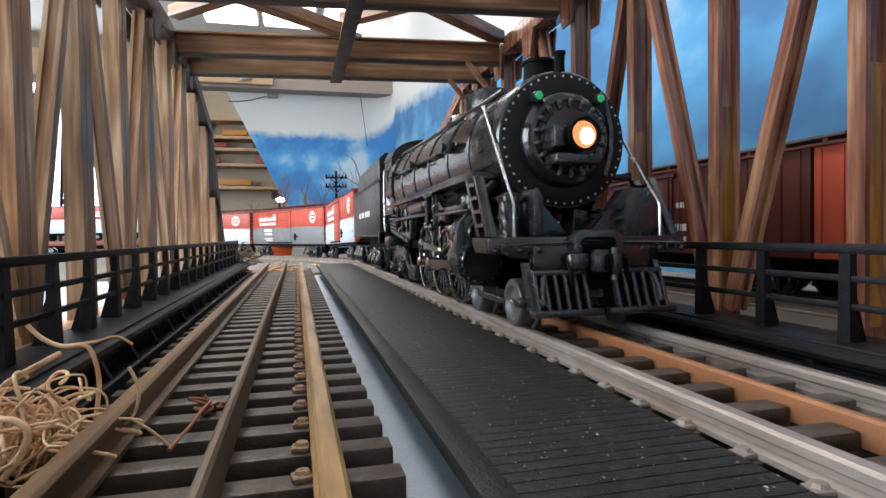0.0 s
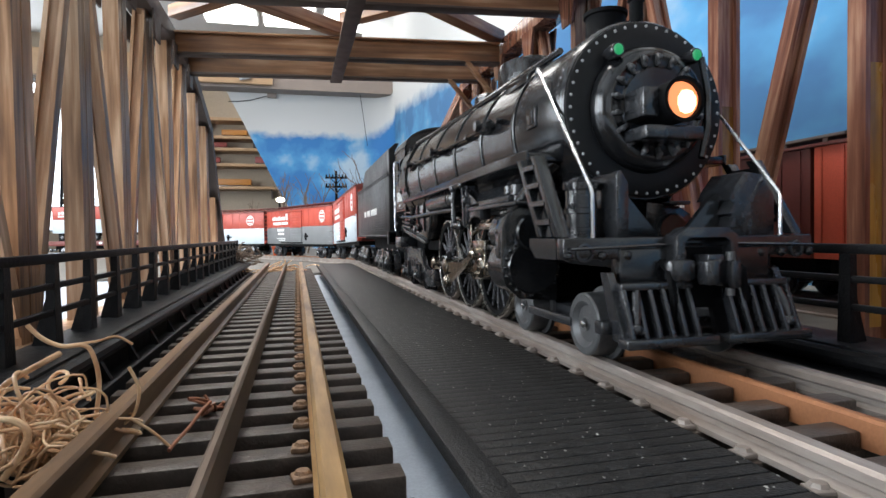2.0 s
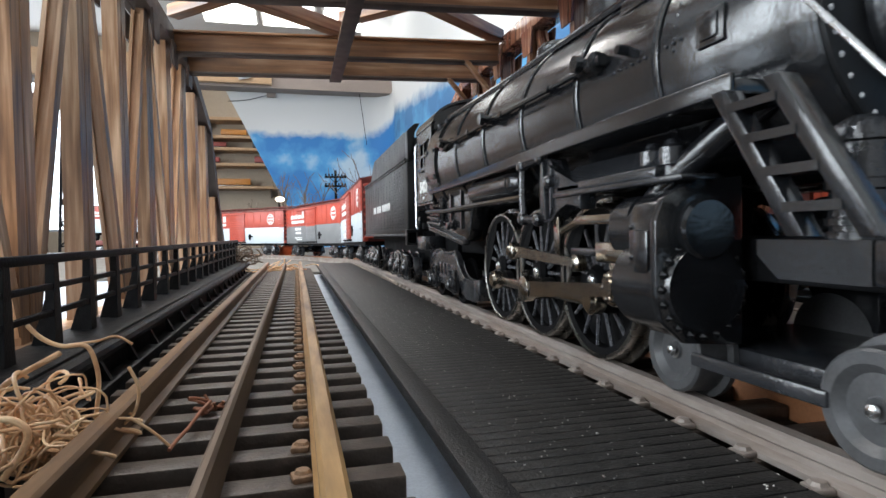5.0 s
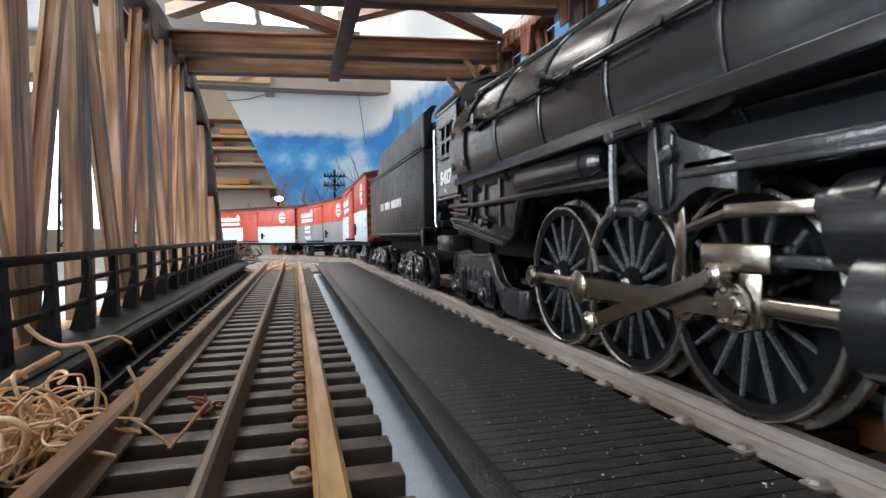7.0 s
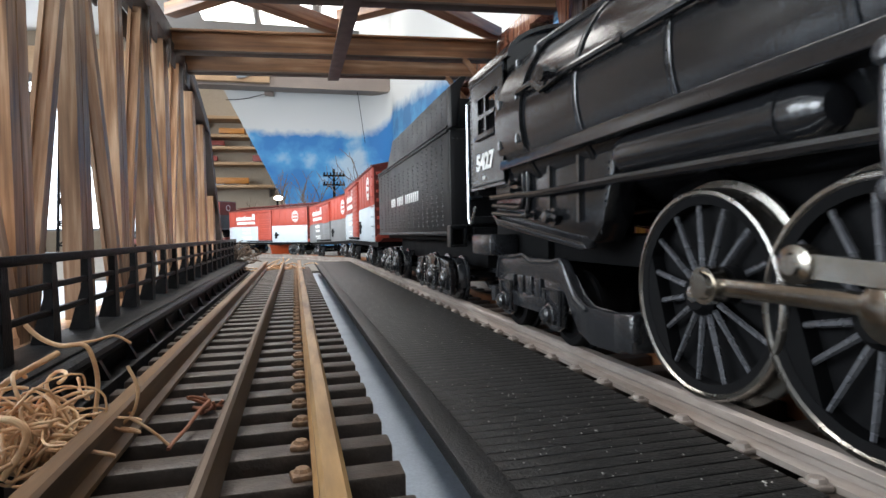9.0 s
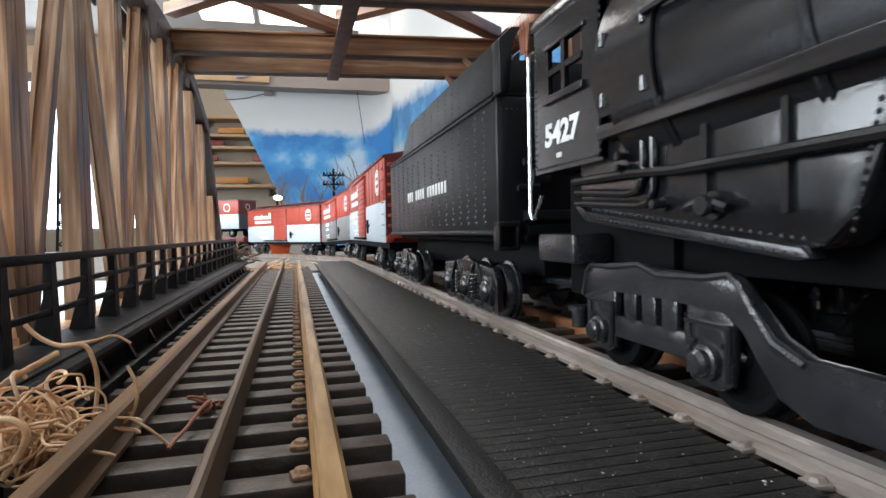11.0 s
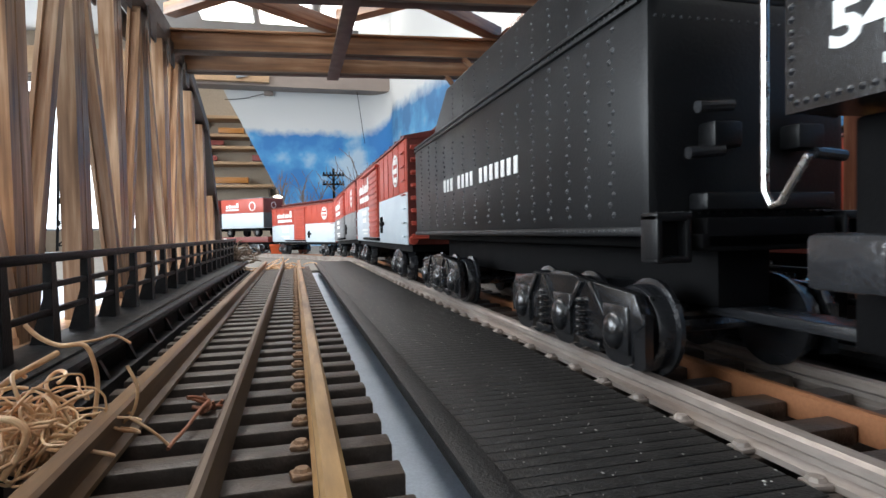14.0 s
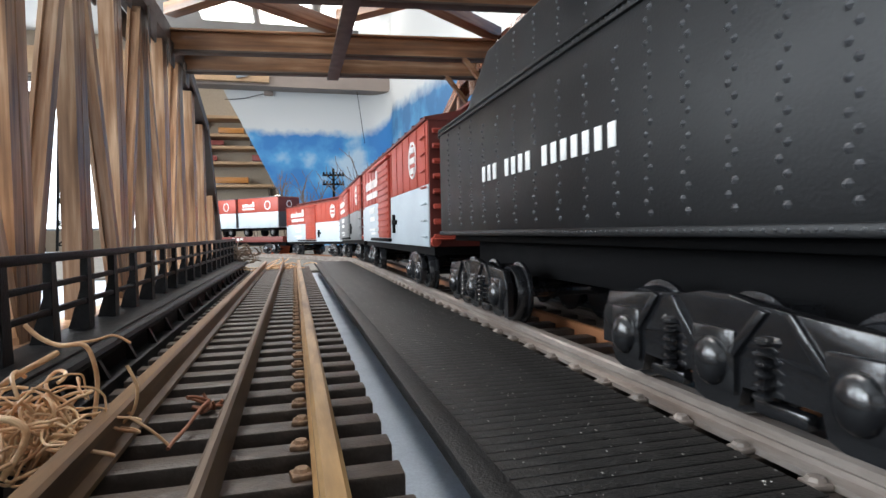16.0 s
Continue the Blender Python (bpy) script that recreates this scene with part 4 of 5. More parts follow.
    for k in range(12):
        rivet(bm, (s * 21.25, 52.6 + k * 0.3, 42 - k * 1.3), 0.4, (s, 0, 0))
    tagged(part("rivet", bm, CASTING, fb2), kind="stuff")
    for y0, z0, yb in ((121, 36.4, 95.6), (121, 34.0, 92.6)):
        part("pipe", tube(nb(), [(s * 21.9, y0, z0), (s * 21.9, yb + 5, z0 - 1.6), (s * 21.9, yb + 1.6, z0 - 1.2), (s * 21.9, yb, z0 + 1.4), (s * 21.9, yb, 46.2)], 0.75, 8), BLACK, fb2)
    part("rib", bx(nb(), min(s * 20.9, s * 22.1), max(s * 20.9, s * 22.1), 79, 80.4, 30, 46), BLACK, fb2)
    part("rib", bx(nb(), min(s * 20.9, s * 22.1), max(s * 20.9, s * 22.1), 64, 65.2, 30, 46), BLACK, fb2)
    for y, z, k in ((78, 31.6, 1.0), (90, 32.4, 0.55), (101, 42, 0.5), (101, 39.8, 0.4)):
        part("valve", lathe(nb(), (s * 21, y, z), (s, 0, 0), ((0, 2.3 * k), (1, 2.3 * k), (1, 1.3 * k), (2.4, 1.3 * k), (2.4, 1.8 * k), (3.2, 1.5 * k), (3.3, 0.1)), 10), BLACK, fb2)
    part("valve_arm", tube(nb(), [(s * 22.6, 74, 31), (s * 23, 78, 32.4), (s * 22.6, 83, 31.4)], 0.8, 6), BLACK, fb2)
    # trailing truck
    xa, xb = min(s * 19.4, s * 21.6), max(s * 19.4, s * 21.6)
    tt = part("trailing_truck_frame", prism(nb(), ((119.4, 14), (117.8, 19.6), (115.4, 21), (107, 21), (102, 22), (98, 22), (92, 20.4), (80, 20.8), (75, 21.6), (72.6, 20.4), (70.6, 17.6), (66.6, 13), (62, 11), (52, 11.2), (44.2, 12), (44.2, 6.2), (50, 3.4), (60.6, 3.2), (66.4, 5.2), (69.6, 9.6), (72, 13.6), (76, 16), (92, 16), (108, 16.2), (114, 15), (116.6, 12.6)), "x", xa, xb, 0.5), CASTING, loco)
    part("end_box", bx(nb(), min(s * 14, s * 21.8), max(s * 14, s * 21.8), 44.4, 51, 4.2, 11.6, 0.6), CASTING, tt)
    for y in (79.5, 111.6):
        part("pedestal", prism(nb(), ((y - 5.4, 16.4), (y - 4.4, 4.4), (y - 2, 3.2), (y + 2, 3.2), (y + 4.4, 4.4), (y + 5.4, 16.4)), "x", xa + 0.2, xb - 0.2, 0.4), CASTING, tt)
        part("rib", tube(nb(), [(s * 21.7, y - 4, 5), (s * 21.7, y - 4.6, 13.4), (s * 21.7, y + 4.6, 13.4), (s * 21.7, y + 4, 5)], 0.6, 6), CASTING, tt)
        part("journal", lathe(nb(), (s * 21.4, y, 7.4), (s, 0, 0), ((0, 3.0), (1.2, 2.8), (1.4, 2.2), (2.4, 2.1), (3, 1.5), (3.1, 0.1)), 16), CASTING, tt)
        for dy, dz in ((-3, -2.6), (3, -2.6), (-3, 3), (3, 3)):
            part("bolt", lathe(nb(), (s * 21.3, y + dy, 7.4 + dz), (s, 0, 0), ((0, 0.6), (0.8, 0.5), (0.85, 0.05)), 6), CASTING, tt)
    part("truck_bar", bx(nb(), xa + 0.3, xb - 0.3, 84, 107, 6.6, 11, 0.4), CASTING, tt)
    for y in (89.5, 95.5, 101.5):
        part("strut", bx(nb(), xa + 0.3, xb - 0.3, y - 2.1, y + 2.1, 10, 16.4, 0.3), CASTING, tt)
    part("truck_rim", tube(nb(), [(s * 21.6, 62, 10.6), (s * 21.6, 67, 12.6), (s * 21.6, 71, 17.2), (s * 21.6, 73, 20), (s * 21.6, 75, 21.2), (s * 21.6, 80, 20.4), (s * 21.6, 92, 20), (s * 21.6, 98, 21.6), (s * 21.6, 107, 20.6), (s * 21.6, 115.2, 20.6), (s * 21.6, 117.6, 19.2), (s * 21.6, 119, 14)], 0.6, 6), CASTING, tt)
    part("hanger", lathe(nb(), (s * 20, 123.6, 6), (0, 0, 1), ((0, 2), (3.6, 2), (3.8, 2.8), (4.8, 2.8), (4.9, 0.1)), 14), CASTING, tt)
    part("step", bx(nb(), min(s * 14, s * 24), max(s * 14, s * 24), 119, 138, 20.6, 27.4, 0.9), CASTING, loco)
# pilot
part("pilot_deck", bx(nb(), -29, 29, -104.9, -92, 25.4, 27.2, 0.4), BLACK, loco)
part("pilot_beam", bx(nb(), -31, 31, -108.5, -105, 22.8, 27.3, 0.4), BLACK, loco)
part("beam_plate", bx(nb(), -18.6, 18.6, -109, -105.4, 16.6, 25, 0.4), BLACK, loco)
for s in (-1, 1):
    part("beam_end", prism(nb(), ((-104.9, 22.8), (-94, 22.8), (-91, 25.4), (-91, 27.2), (-104.9, 27.2)), "x", min(s * 29, s * 31), max(s * 29, s * 31)), BLACK, loco)
for s in (-1, 1):
    part("beam_socket", lathe(nb(), (s * 26.4, -108.4, 24.2), (0, -1, 0), ((0, 2.0), (0.5, 2.0), (0.6, 1.5), (0.1, 1.4), (-0.2, 0.1)), 16), CASTING, loco)
for x in (-30, -22.4, 22.4, 30, -16.6, 16.6):
    part("bolt", lathe(nb(), (x, -108.4, 23.5), (0, -1, 0), ((0, 1.1), (0.6, 1.0), (0.9, 0.5), (0.95, 0.05)), 8), BLACK, loco)
for s in (-1, 1):
    pl = part("pilot", bx(nb(), min(s * 3.6, s * 20.4), max(s * 3.6, s * 20.4), -112.6, -109.6, 16.4, 18, 0.5), CASTING, loco)
    part("foot", bx(nb(), min(s * 1, s * 22), max(s * 1, s * 22), -117.4, -113.4, 5.4, 7.4, 0.5), CASTING, pl)
    part("backing", prism(nb(), ((-108.6, 17), (-107, 17), (-110.5, 6), (-112, 6)), "x", min(s * 3, s * 19), max(s * 3, s * 19)), SMOKE, pl)
    for k in range(6):
        x = s * (4.8 + k * 3.0)
        part("slat", prism(nb(), ((-112.4, 17), (-110.4, 17), (-113.8, 6.6), (-116.6, 6.6)), "x", x - 0.5, x + 0.5, 0.2), CASTING, pl)
    part("side_post", prism(nb(), ((-108.8, 20), (-106, 20), (-111, 6.4), (-115, 6.4)), "x", s * 20.6 - 0.8, s * 20.6 + 0.8), CASTING, pl)
    part("side_step", bx(nb(), min(s * 20, s * 23.6), max(s * 20, s * 23.6), -110.5, -107, 7.4, 10.2, 0.5), CASTING, pl)
    part("step_hose", tube(nb(), [(s * 17.2, -112.6, 16), (s * 18, -114, 12.6), (s * 18.4, -114.4, 9.8), (s * 17, -115, 8.4)], 0.9, 8), CASTING, pl)
    part("steam_nozzle", ball(nb(), (s * 18.4, -114.6, 9), 1.3, 1.2, 1, 1, 10), CASTING, pl)
bm = prism(nb(), ((-7.5, 17), (-7.5, 27.6), (-5, 29.2), (5, 29.2), (7.5, 27.6), (7.5, 17), (5.8, 17), (5.8, 26.4), (4.2, 27.4), (-4.2, 27.4), (-5.8, 26.4), (-5.8, 17)), "y", -112.5, -108.4, 0.3)
part("coupler_pocket", bm, CASTING, loco)
part("coupler_pocket", bx(nb(), -7, 7, -109.6, -108.2, 12, 25), SMOKE, loco)
bm = bx(nb(), -2, 2, -115, -109, 19, 23.6, 0.4)
prism(bm, ((-3.4, -112.6), (2.6, -112.6), (2.6, -114.6), (0, -115.6), (-0.6, -117), (-3.4, -116.4)), "z", 17.2, 22.6, 0.9)
bx(bm, 2.2, 5, -116.6, -112.6, 16.4, 22.4, 0.9)
prism(bm, ((-9.6, -110.5), (-3.6, -110.5), (-2.8, -112.6), (-4.6, -114), (-7.6, -114), (-9.6, -112.6)), "z", 18, 22.6, 0.9)
bx(bm, -7.4, -4.4, -111.6, -109, 22, 24.8, 0.5)
part("coupler", bm, CASTING, loco)
part("knuckle_pin", cy(nb(), (3.6, -114.6, 15), (3.6, -114.6, 24), 0.9, n=10), GREYMETAL, loco)
part("air_hose", tube(nb(), [(8.6, -109, 22), (8.8, -112, 20), (8.6, -113, 14), (8, -112, 10)], 0.9), SMOKE, loco)
part("air_hose", tube(nb(), [(-8.6, -109, 22), (-8.8, -112, 20), (-8.6, -113, 14), (-8, -112, 10)], 0.9), SMOKE, loco)
part("uncoupling_rod", tube(nb(), [(-30, -109.6, 25), (-10, -110, 25.6), (10, -110, 25.6), (30, -109.6, 25)], 0.35, 5), CASTING, loco)
# front truck
fb = part("front_truck_frame", bx(nb(), -14, 14, -104, -52, 6.2, 9.2, 0.6), CASTING, loco)
for s in (-1, 1):
    part("side_bar", bx(nb(), min(s * 19.6, s * 21), max(s * 19.6, s * 21), -91, -66, 6.2, 8.4, 0.4), CASTING, fb)
    for y in (-96.5, -60.5):
        wh = part("wheel", lathe(nb(), (0, 0, 0), (-s, 0, 0), ((1.1, 0.1), (0.5, 1.4), (0.9, 1.6), (1.1, 4.2), (0.3, 5.0), (0, 5.3), (0, 6.7), (0.4, 7.1), (5.2, 7.3), (5.4, 8.5), (6.4, 8.5), (6.6, 5), (6.6, 0.1)), 36), GREYMETAL, loco, "", (s * 20.4, y, 7.6))
        part("axle_cap", ball(nb(), (s * 0.1, 0, 0), 0.9, 0.6), SILVER, wh)
    for y, r in ((76, 8.6), (110, 9.4)):
        plain_wheel(loco, s * 18.8, y, r, SMOKE)
bm = bx(nb(), -12, 12, -106, 112, 20, 27, 0.5)
part("chassis", bm, SMOKE, loco)
part("chassis", bx(nb(), -10, 10, -46, 48, 7, 44, 0.5), SMOKE, loco)
# cab
cab = part("cab", bx(nb(), -21.8, 21.8, 108.8, 142.3, 42.6, 43.8), BLACK, loco)
for s in (-1, 1):
    x0, x1 = min(s * 21.2, s * 22.4), max(s * 21.2, s * 22.4)
    bm = nb()
    for y0, y1, z0, z1 in ((108.8, 142.3, 42.4, 60.4), (108.8, 117, 60.4, 71.8), (134, 142.3, 60.4, 71.8), (108.8, 142.3, 71.8, 79.6)):
        bx(bm, x0, x1, y0, y1, z0, z1)
    part("cab_side", bm, BLACK, cab)
bm = nb()
arc = [(22.4 * math.cos(a), 79 + 11 * math.sin(a)) for a in (math.pi * i / 16 for i in range(17))]
prism(bm, arc + [(x * 0.94, 79 + (z - 79) * 0.9) for x, z in arc[::-1]], "y", 106, 145)
part("cab_roof", bm, BLACK, cab)
part("cab_front", prism(nb(), arc + [(-22.4, 43), (22.4, 43)], "y", 108.8, 110.3), BLACK, cab)
part("backhead", bx(nb(), -14, 14, 110.3, 118, 43.8, 74, 2), SMOKE, cab)
for s in (-1, 1):
    win = part("window_frame", bx(nb(), min(s * 21.6, s * 22.8), max(s * 21.6, s * 22.8), 124.6, 126.4, 60.4, 71.8), BLACK, cab)
    part("glazing_bar", bx(nb(), min(s * 21.6, s * 22.7), max(s * 21.6, s * 22.7), 117, 134, 65.4, 66.8), BLACK, win)
    part("sill", bx(nb(), min(s * 22.2, s * 23.5), max(s * 22.2, s * 23.5), 115.5, 135.5, 58.6, 60.4, 0.3), BLACK, win)
    part("moulding", bx(nb(), min(s * 22.2, s * 23), max(s * 22.2, s * 23), 115.5, 135.5, 71.8, 72.8, 0.2), BLACK, win)
    bm = nb()
    for y in (109.7, 141.4):
        for k in range(22):
            rivet(bm, (s * 22.4, y, 44.4 + k * 1.6), 0.48, (s, 0, 0))
    for k in range(22):
        rivet(bm, (s * 22.4, 110.6 + k * 1.43, 43.6), 0.48, (s, 0, 0))
        rivet(bm, (s * 22.4, 110.6 + k * 1.43, 78.4), 0.48, (s, 0, 0))
    tagged(part("rivet", bm, CASTING, cab), kind="stuff")
    part("grab_rail", tube(nb(), [(s * 22.2, 142.4, 74), (s * 22.6, 145.4, 73.5), (s * 22.6, 145.4, 33), (s * 22.5, 144.4, 31), (s * 22.4, 143, 31.4), (s * 22.2, 139, 37)], 0.5, 8), SILVER, loco, "bright silver handrail")
    lettering("lettering", "5427", 7.2, WHITE, cab, Matrix.Translation((s * 22.48, 127.4, 51.0)) @ Matrix(((0, 0, s, 0), (s * 1.2, 0, 0, 0), (0, 1, 0, 0), (0, 0, 0, 1))))
    part("builder_plate", bx(nb(), min(s * 22.2, s * 22.6), max(s * 22.2, s * 22.6), 127.2, 129.6, 45.4, 46.5), WHITE, cab)
part("ash_pan", bx(nb(), -14, 14, 98, 140, 12, 42, 0.6), SMOKE, loco)
part("drawbar", bx(nb(), -4, 4, 118, 180, 11, 13, 0.3), CASTING, loco)

# ----- driving wheels and rods -----
DR, CRANK = 17.4, 7.4
bm = nb()
ring(bm, (0, 0, 0), (1, 0, 0), ((0.3, DR - 1.2), (-0.1, DR - 0.9), (0, DR - 0.3), (0.4, DR), (3.6, DR + 0.1), (3.8, DR + 1.3), (5, DR + 1.3), (5.2, DR - 1.2)), 56)
TYRE = mesh_of("tyre", bm, RIM)
bm = nb()
ring(bm, (0, 0, 0), (1, 0, 0), ((0.6, DR - 2.6), (0.3, DR - 1.15), (5.0, DR - 1.15), (5.0, DR - 2.6)), 40)
lathe(bm, (0, 0, 0), (1, 0, 0), ((-0.9, 0.1), (-0.9, 2.6), (0.4, 3.6), (4, 3.6), (4, 0.1)), 20)
web = [(math.cos(a) * (DR - 2.2), math.sin(a) * (DR - 2.2)) for a in (math.radians(180 - 42 + 84 * i / 12) for i in range(13))]
prism(bm, web, "x", 0.7, 3.4)
lathe(bm, (-1.2, CRANK, 0), (1, 0, 0), ((0, 2.8), (2, 2.9)), 14)
lathe(bm, (3.2, 0, 0), (1, 0, 0), ((0, 0.1), (0, DR - 2.4), (1, DR - 2.4), (1, 0.1)), 32)
CENTRE = mesh_of("wheel_centre", bm, SMOKE)
SPOKE = mesh_of("spoke", cy(nb(), (0, 0, 3), (0, 0, DR - 1.9), 0.6, 0.42, 6), SPOKEGREY)
CAP = mesh_of("axle_cap", ball(nb(), (-0.9, 0, 0), 1.6, 0.5), SILVER)
DRIVERS = []
for s in (-1, 1):
    for y in (-31.5, -1.2, 29.2):
        d = shared("driver_wheel", CENTRE, loco, (s * 18.9, y, DR), (0, 0, 0) if s < 0 else (0, 0, 180), "black spoked driving wheel with bright steel tyre")
        shared("tyre", TYRE, d)
        shared("axle_cap", CAP, d)
        for k in range(15):
            shared("spoke", SPOKE, d, (1.3, 0, 0), (k * 24.0, 0, 0))
        DRIVERS.append((d, s, y))
ROD_A = math.radians(98)
bm = nb()
bx(bm, -0.9, 0.9, -60.7, 0, -1.3, 1.3, 0.3)
for y in (-60.7, -30.4, 0):
    lathe(bm, (-2.0, y, 0), (1, 0, 0), ((0, 0.1), (0, 1.9), (0.8, 2.2), (0.8, 2.9), (3.2, 2.9), (3.2, 0.1)), 18)
SIDE = mesh_of("side_rod", bm, NICKEL)
bm = nb()
ROD_L = 44.0
loft(bm, [[(-0.8, -ROD_L, -1.2), (0.8, -ROD_L, -1.2), (0.8, -ROD_L, 1.2), (-0.8, -ROD_L, 1.2)], [(-0.8, 0, -2.0), (0.8, 0, -2.0), (0.8, 0, 2.0), (-0.8, 0, 2.0)]])
for y, r in ((0, 3.4), (-ROD_L, 2.6)):
    lathe(bm, (-1.6, y, 0), (1, 0, 0), ((0, 0.1), (0, r * 0.6), (0.5, r), (2.8, r), (2.8, 0.1)), 18)
MAINROD = mesh_of("main_rod", bm, NICKEL)
bm = bx(nb(), -2.2, 2.2, -6.4, 6.4, 4.6, 8.6, 0.5)
bx(bm, -1.6, 1.6, -4.4, 2.4, -2.6, 5.2, 0.6)
lathe(bm, (-2.6, 0, 0), (1, 0, 0), ((-0.6, 0.1), (-0.6, 1.5), (0, 1.6), (0.1, 3.2), (0.7, 3.6), (4.4, 3.6), (4.5, 0.1)), 20)
for k in range(6):
    a = k * math.pi / 3
    ball(bm, (-2.6, 2.5 * math.cos(a), 2.5 * math.sin(a)), 0.6, n=6)
cy(bm, (0, -17, 0.4), (0, -4, 0.4), 1.5, n=14)
CROSS = mesh_of("crosshead", bm, NICKEL)
bm = loft(nb(), [[(-0.7, -36, -0.9), (0.7, -36, -0.9), (0.7, -36, 0.9), (-0.7, -36, 0.9)], [(-0.7, 0, -1.4), (0.7, 0, -1.4), (0.7, 0, 1.4), (-0.7, 0, 1.4)]])
for y, r in ((0, 2.3), (-36, 1.8)):
    lathe(bm, (-1.4, y, 0), (1, 0, 0), ((-0.4, 0.1), (-0.4, r * 0.5), (0, r * 0.6), (0.4, r), (2.4, r), (2.5, 0.1)), 16)
ECC = mesh_of("eccentric_rod", bm, NICKEL)
RODS = []
for s in (-1, 1):
    RODS.append((s, shared("side_rod", SIDE, loco, (s * 22.6, 29.2, DR), (0, 0, 0), "bright nickel side rod"),
                 shared("main_rod", MAINROD, loco, (s * 25.4, -1.2, DR), (0, 0, 0), "bright nickel main rod"),
                 shared("crosshead", CROSS, loco, (s * 24.4, -40, DR), (0, 0, 0), "bright nickel crosshead"),
                 shared("eccentric_rod", ECC, loco, (s * 28.2, -1.2, DR), (0, 0, 0), "bright nickel eccentric rod")))

# ----- tender -----
TY0 = 533.0
tender = thing("tender", "black riveted model tender with white lettering", "tender", (XT, TY0, 0))
f0, f1 = 432 - TY0, 633 - TY0
part("tank", bx(nb(), -22.3, 22.3, f0, f1, 27, 70.5, 2.2), TENDERBLACK, tender)
bm = nb()
prism(bm, ((f0 + 1, 70), (f0 - 3, 86), (f0 + 8, 86.5), (36, 86), (59, 71.5), (61, 70)), "x", -22.0, -20, 0.5)
prism(bm, ((f0 + 1, 70), (f0 - 3, 86), (f0 + 8, 86.5), (36, 86), (59, 71.5), (61, 70)), "x", 20, 22.0, 0.5)
bx(bm, -21.5, 21.5, 33, 36, 70, 85.5, 0.4)
bx(bm, -21.5, 21.5, f0 + 12, f0 + 14, 70, 85, 0.4)
part("bunker", bm, TENDERBLACK, tender)
for s in (-1, 1):
    bm = nb()
    prism(bm, ((s * 22.2, 70), (s * 22.4, 86), (s * 18, 90), (s * 15, 90), (s * 18.6, 85), (s * 19, 70)), "y", f0 - 4, f0 + 3, 0.5)
    part("front_flare", bm, TENDERBLACK, tender)
bm = nb()
ball(bm, (0, -30, 74), 12, 1.5, 4.4, 0.9, 20)
part("coal_load", bm, SMOKE, tender)
part("sill", bx(nb(), -15, 15, f0 - 5, f1 + 2, 24.4, 27.2, 0.5), SMOKE, tender)
for z in (68.8, 70.6):
    part("seam", bx(nb(), -22.9, 22.9, f0 + 2, f1 - 2, z, z + 0.9, 0.25), TENDERBLACK, tender)
part("seam", bx(nb(), -22.9, 22.9, f0 + 1, f1 - 1, 26.8, 28.6, 0.4), TENDERBLACK, tender)
bm = nb()
for s in (-1, 1):
    for col in (443.8, 453.4, 462.4, 472.4, 482.4, 493, 505, 518, 532, 546, 560, 573.5, 587, 601, 617):
        for i in range(17 if 4 < (col - 440) / 13 < 11 else 19):
            if s < 0 and 490 < col < 576 and 44 <= 31.0 + i * 2.0 <= 50:
                continue
            rivet(bm, (s * 22.3, col - TY0 + (0.65 if i % 2 else -0.65), 31.0 + i * 2.0), 0.72, (s, 0, 0))
        if col < 566:
            for i in range(7):
                rivet(bm, (s * 22.0, col - TY0 + (0.4 if i % 2 else -0.4), 72.5 + i * 1.9), 0.5, (s, 0, 0))
    for k in range(97):
        rivet(bm, (s * 22.4, f0 + 4 + k * 2.0, 70.15), 0.4, (s, 0, 0))
        rivet(bm, (s * 22.9, f0 + 4 + k * 2.0, 27.8), 0.34, (s, 0, 0))
for k in range(24):
    for z in (31, 66):
        rivet(bm, (-20.5 + 1.78 * k, f0, z), 0.36, (0, -1, 0))
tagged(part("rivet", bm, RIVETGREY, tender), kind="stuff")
part("underframe", bx(nb(), -6, 6, f0 + 2, f1 - 4, 13, 24.6, 0.5), SMOKE, tender)
part("apron", bx(nb(), -14, 14, f0 - 5, f0 - 1, 24, 30, 0.5), SMOKE, tender)
part("front_step", bx(nb(), -14, 14, f0 - 5, f0, 31.3, 34.4, 0.5), TENDERBLACK, tender)
for s in (-1, 1):
    x0, x1 = min(s * 16.6, s * 23.6), max(s * 16.6, s * 23.6)
    bm = nb()
    for xa, xb, za, zb in ((x0, x0 + 1.2, 22.5, 30.8), (x1 - 1.2, x1, 22.5, 30.8), (x0, x1, 29.4, 31), (x0, x1, 22.2, 23.4)):
        bx(bm, xa, xb, f0 - 4.5, f0 + 0.5, za, zb, 0.4)
    step = part("corner_step", bm, TENDERBLACK, tender)
    part("step_slot", bx(nb(), x0 + 0.6, x1 - 0.6, f0 - 2, f0 - 0.5, 22.8, 30), SMOKE, step)
    for z, xm in ((49.2, 12), (41.2, 14)):
        part("peg", cy(nb(), (s * (xm + 3), f0 - 4, z), (s * (xm - 4), f0 - 4, z + 0.6), 1.1, n=10), CASTING, tender)
    part("bracket", bx(nb(), min(s * 6, s * 12), max(s * 6, s * 12), f0 - 4.6, f0, 42.4, 47, 0.6), TENDERBLACK, tender)
truck(tender, 466 - TY0, 24, (-23.5, 0, 23.5), 8.6, 21.2, True)
truck(tender, 586 - TY0, 24, (-23.5, 0, 23.5), 8.6, 21.2, True)
part("rear_rim", bx(nb(), -22.4, 22.4, f1 - 0.4, f1 + 0.6, 68, 72, 0.3), BLACK, tender)
coupler(tender, f1, 1)
bm = nb()
LET = "HHM HHHH HHHHHHH"
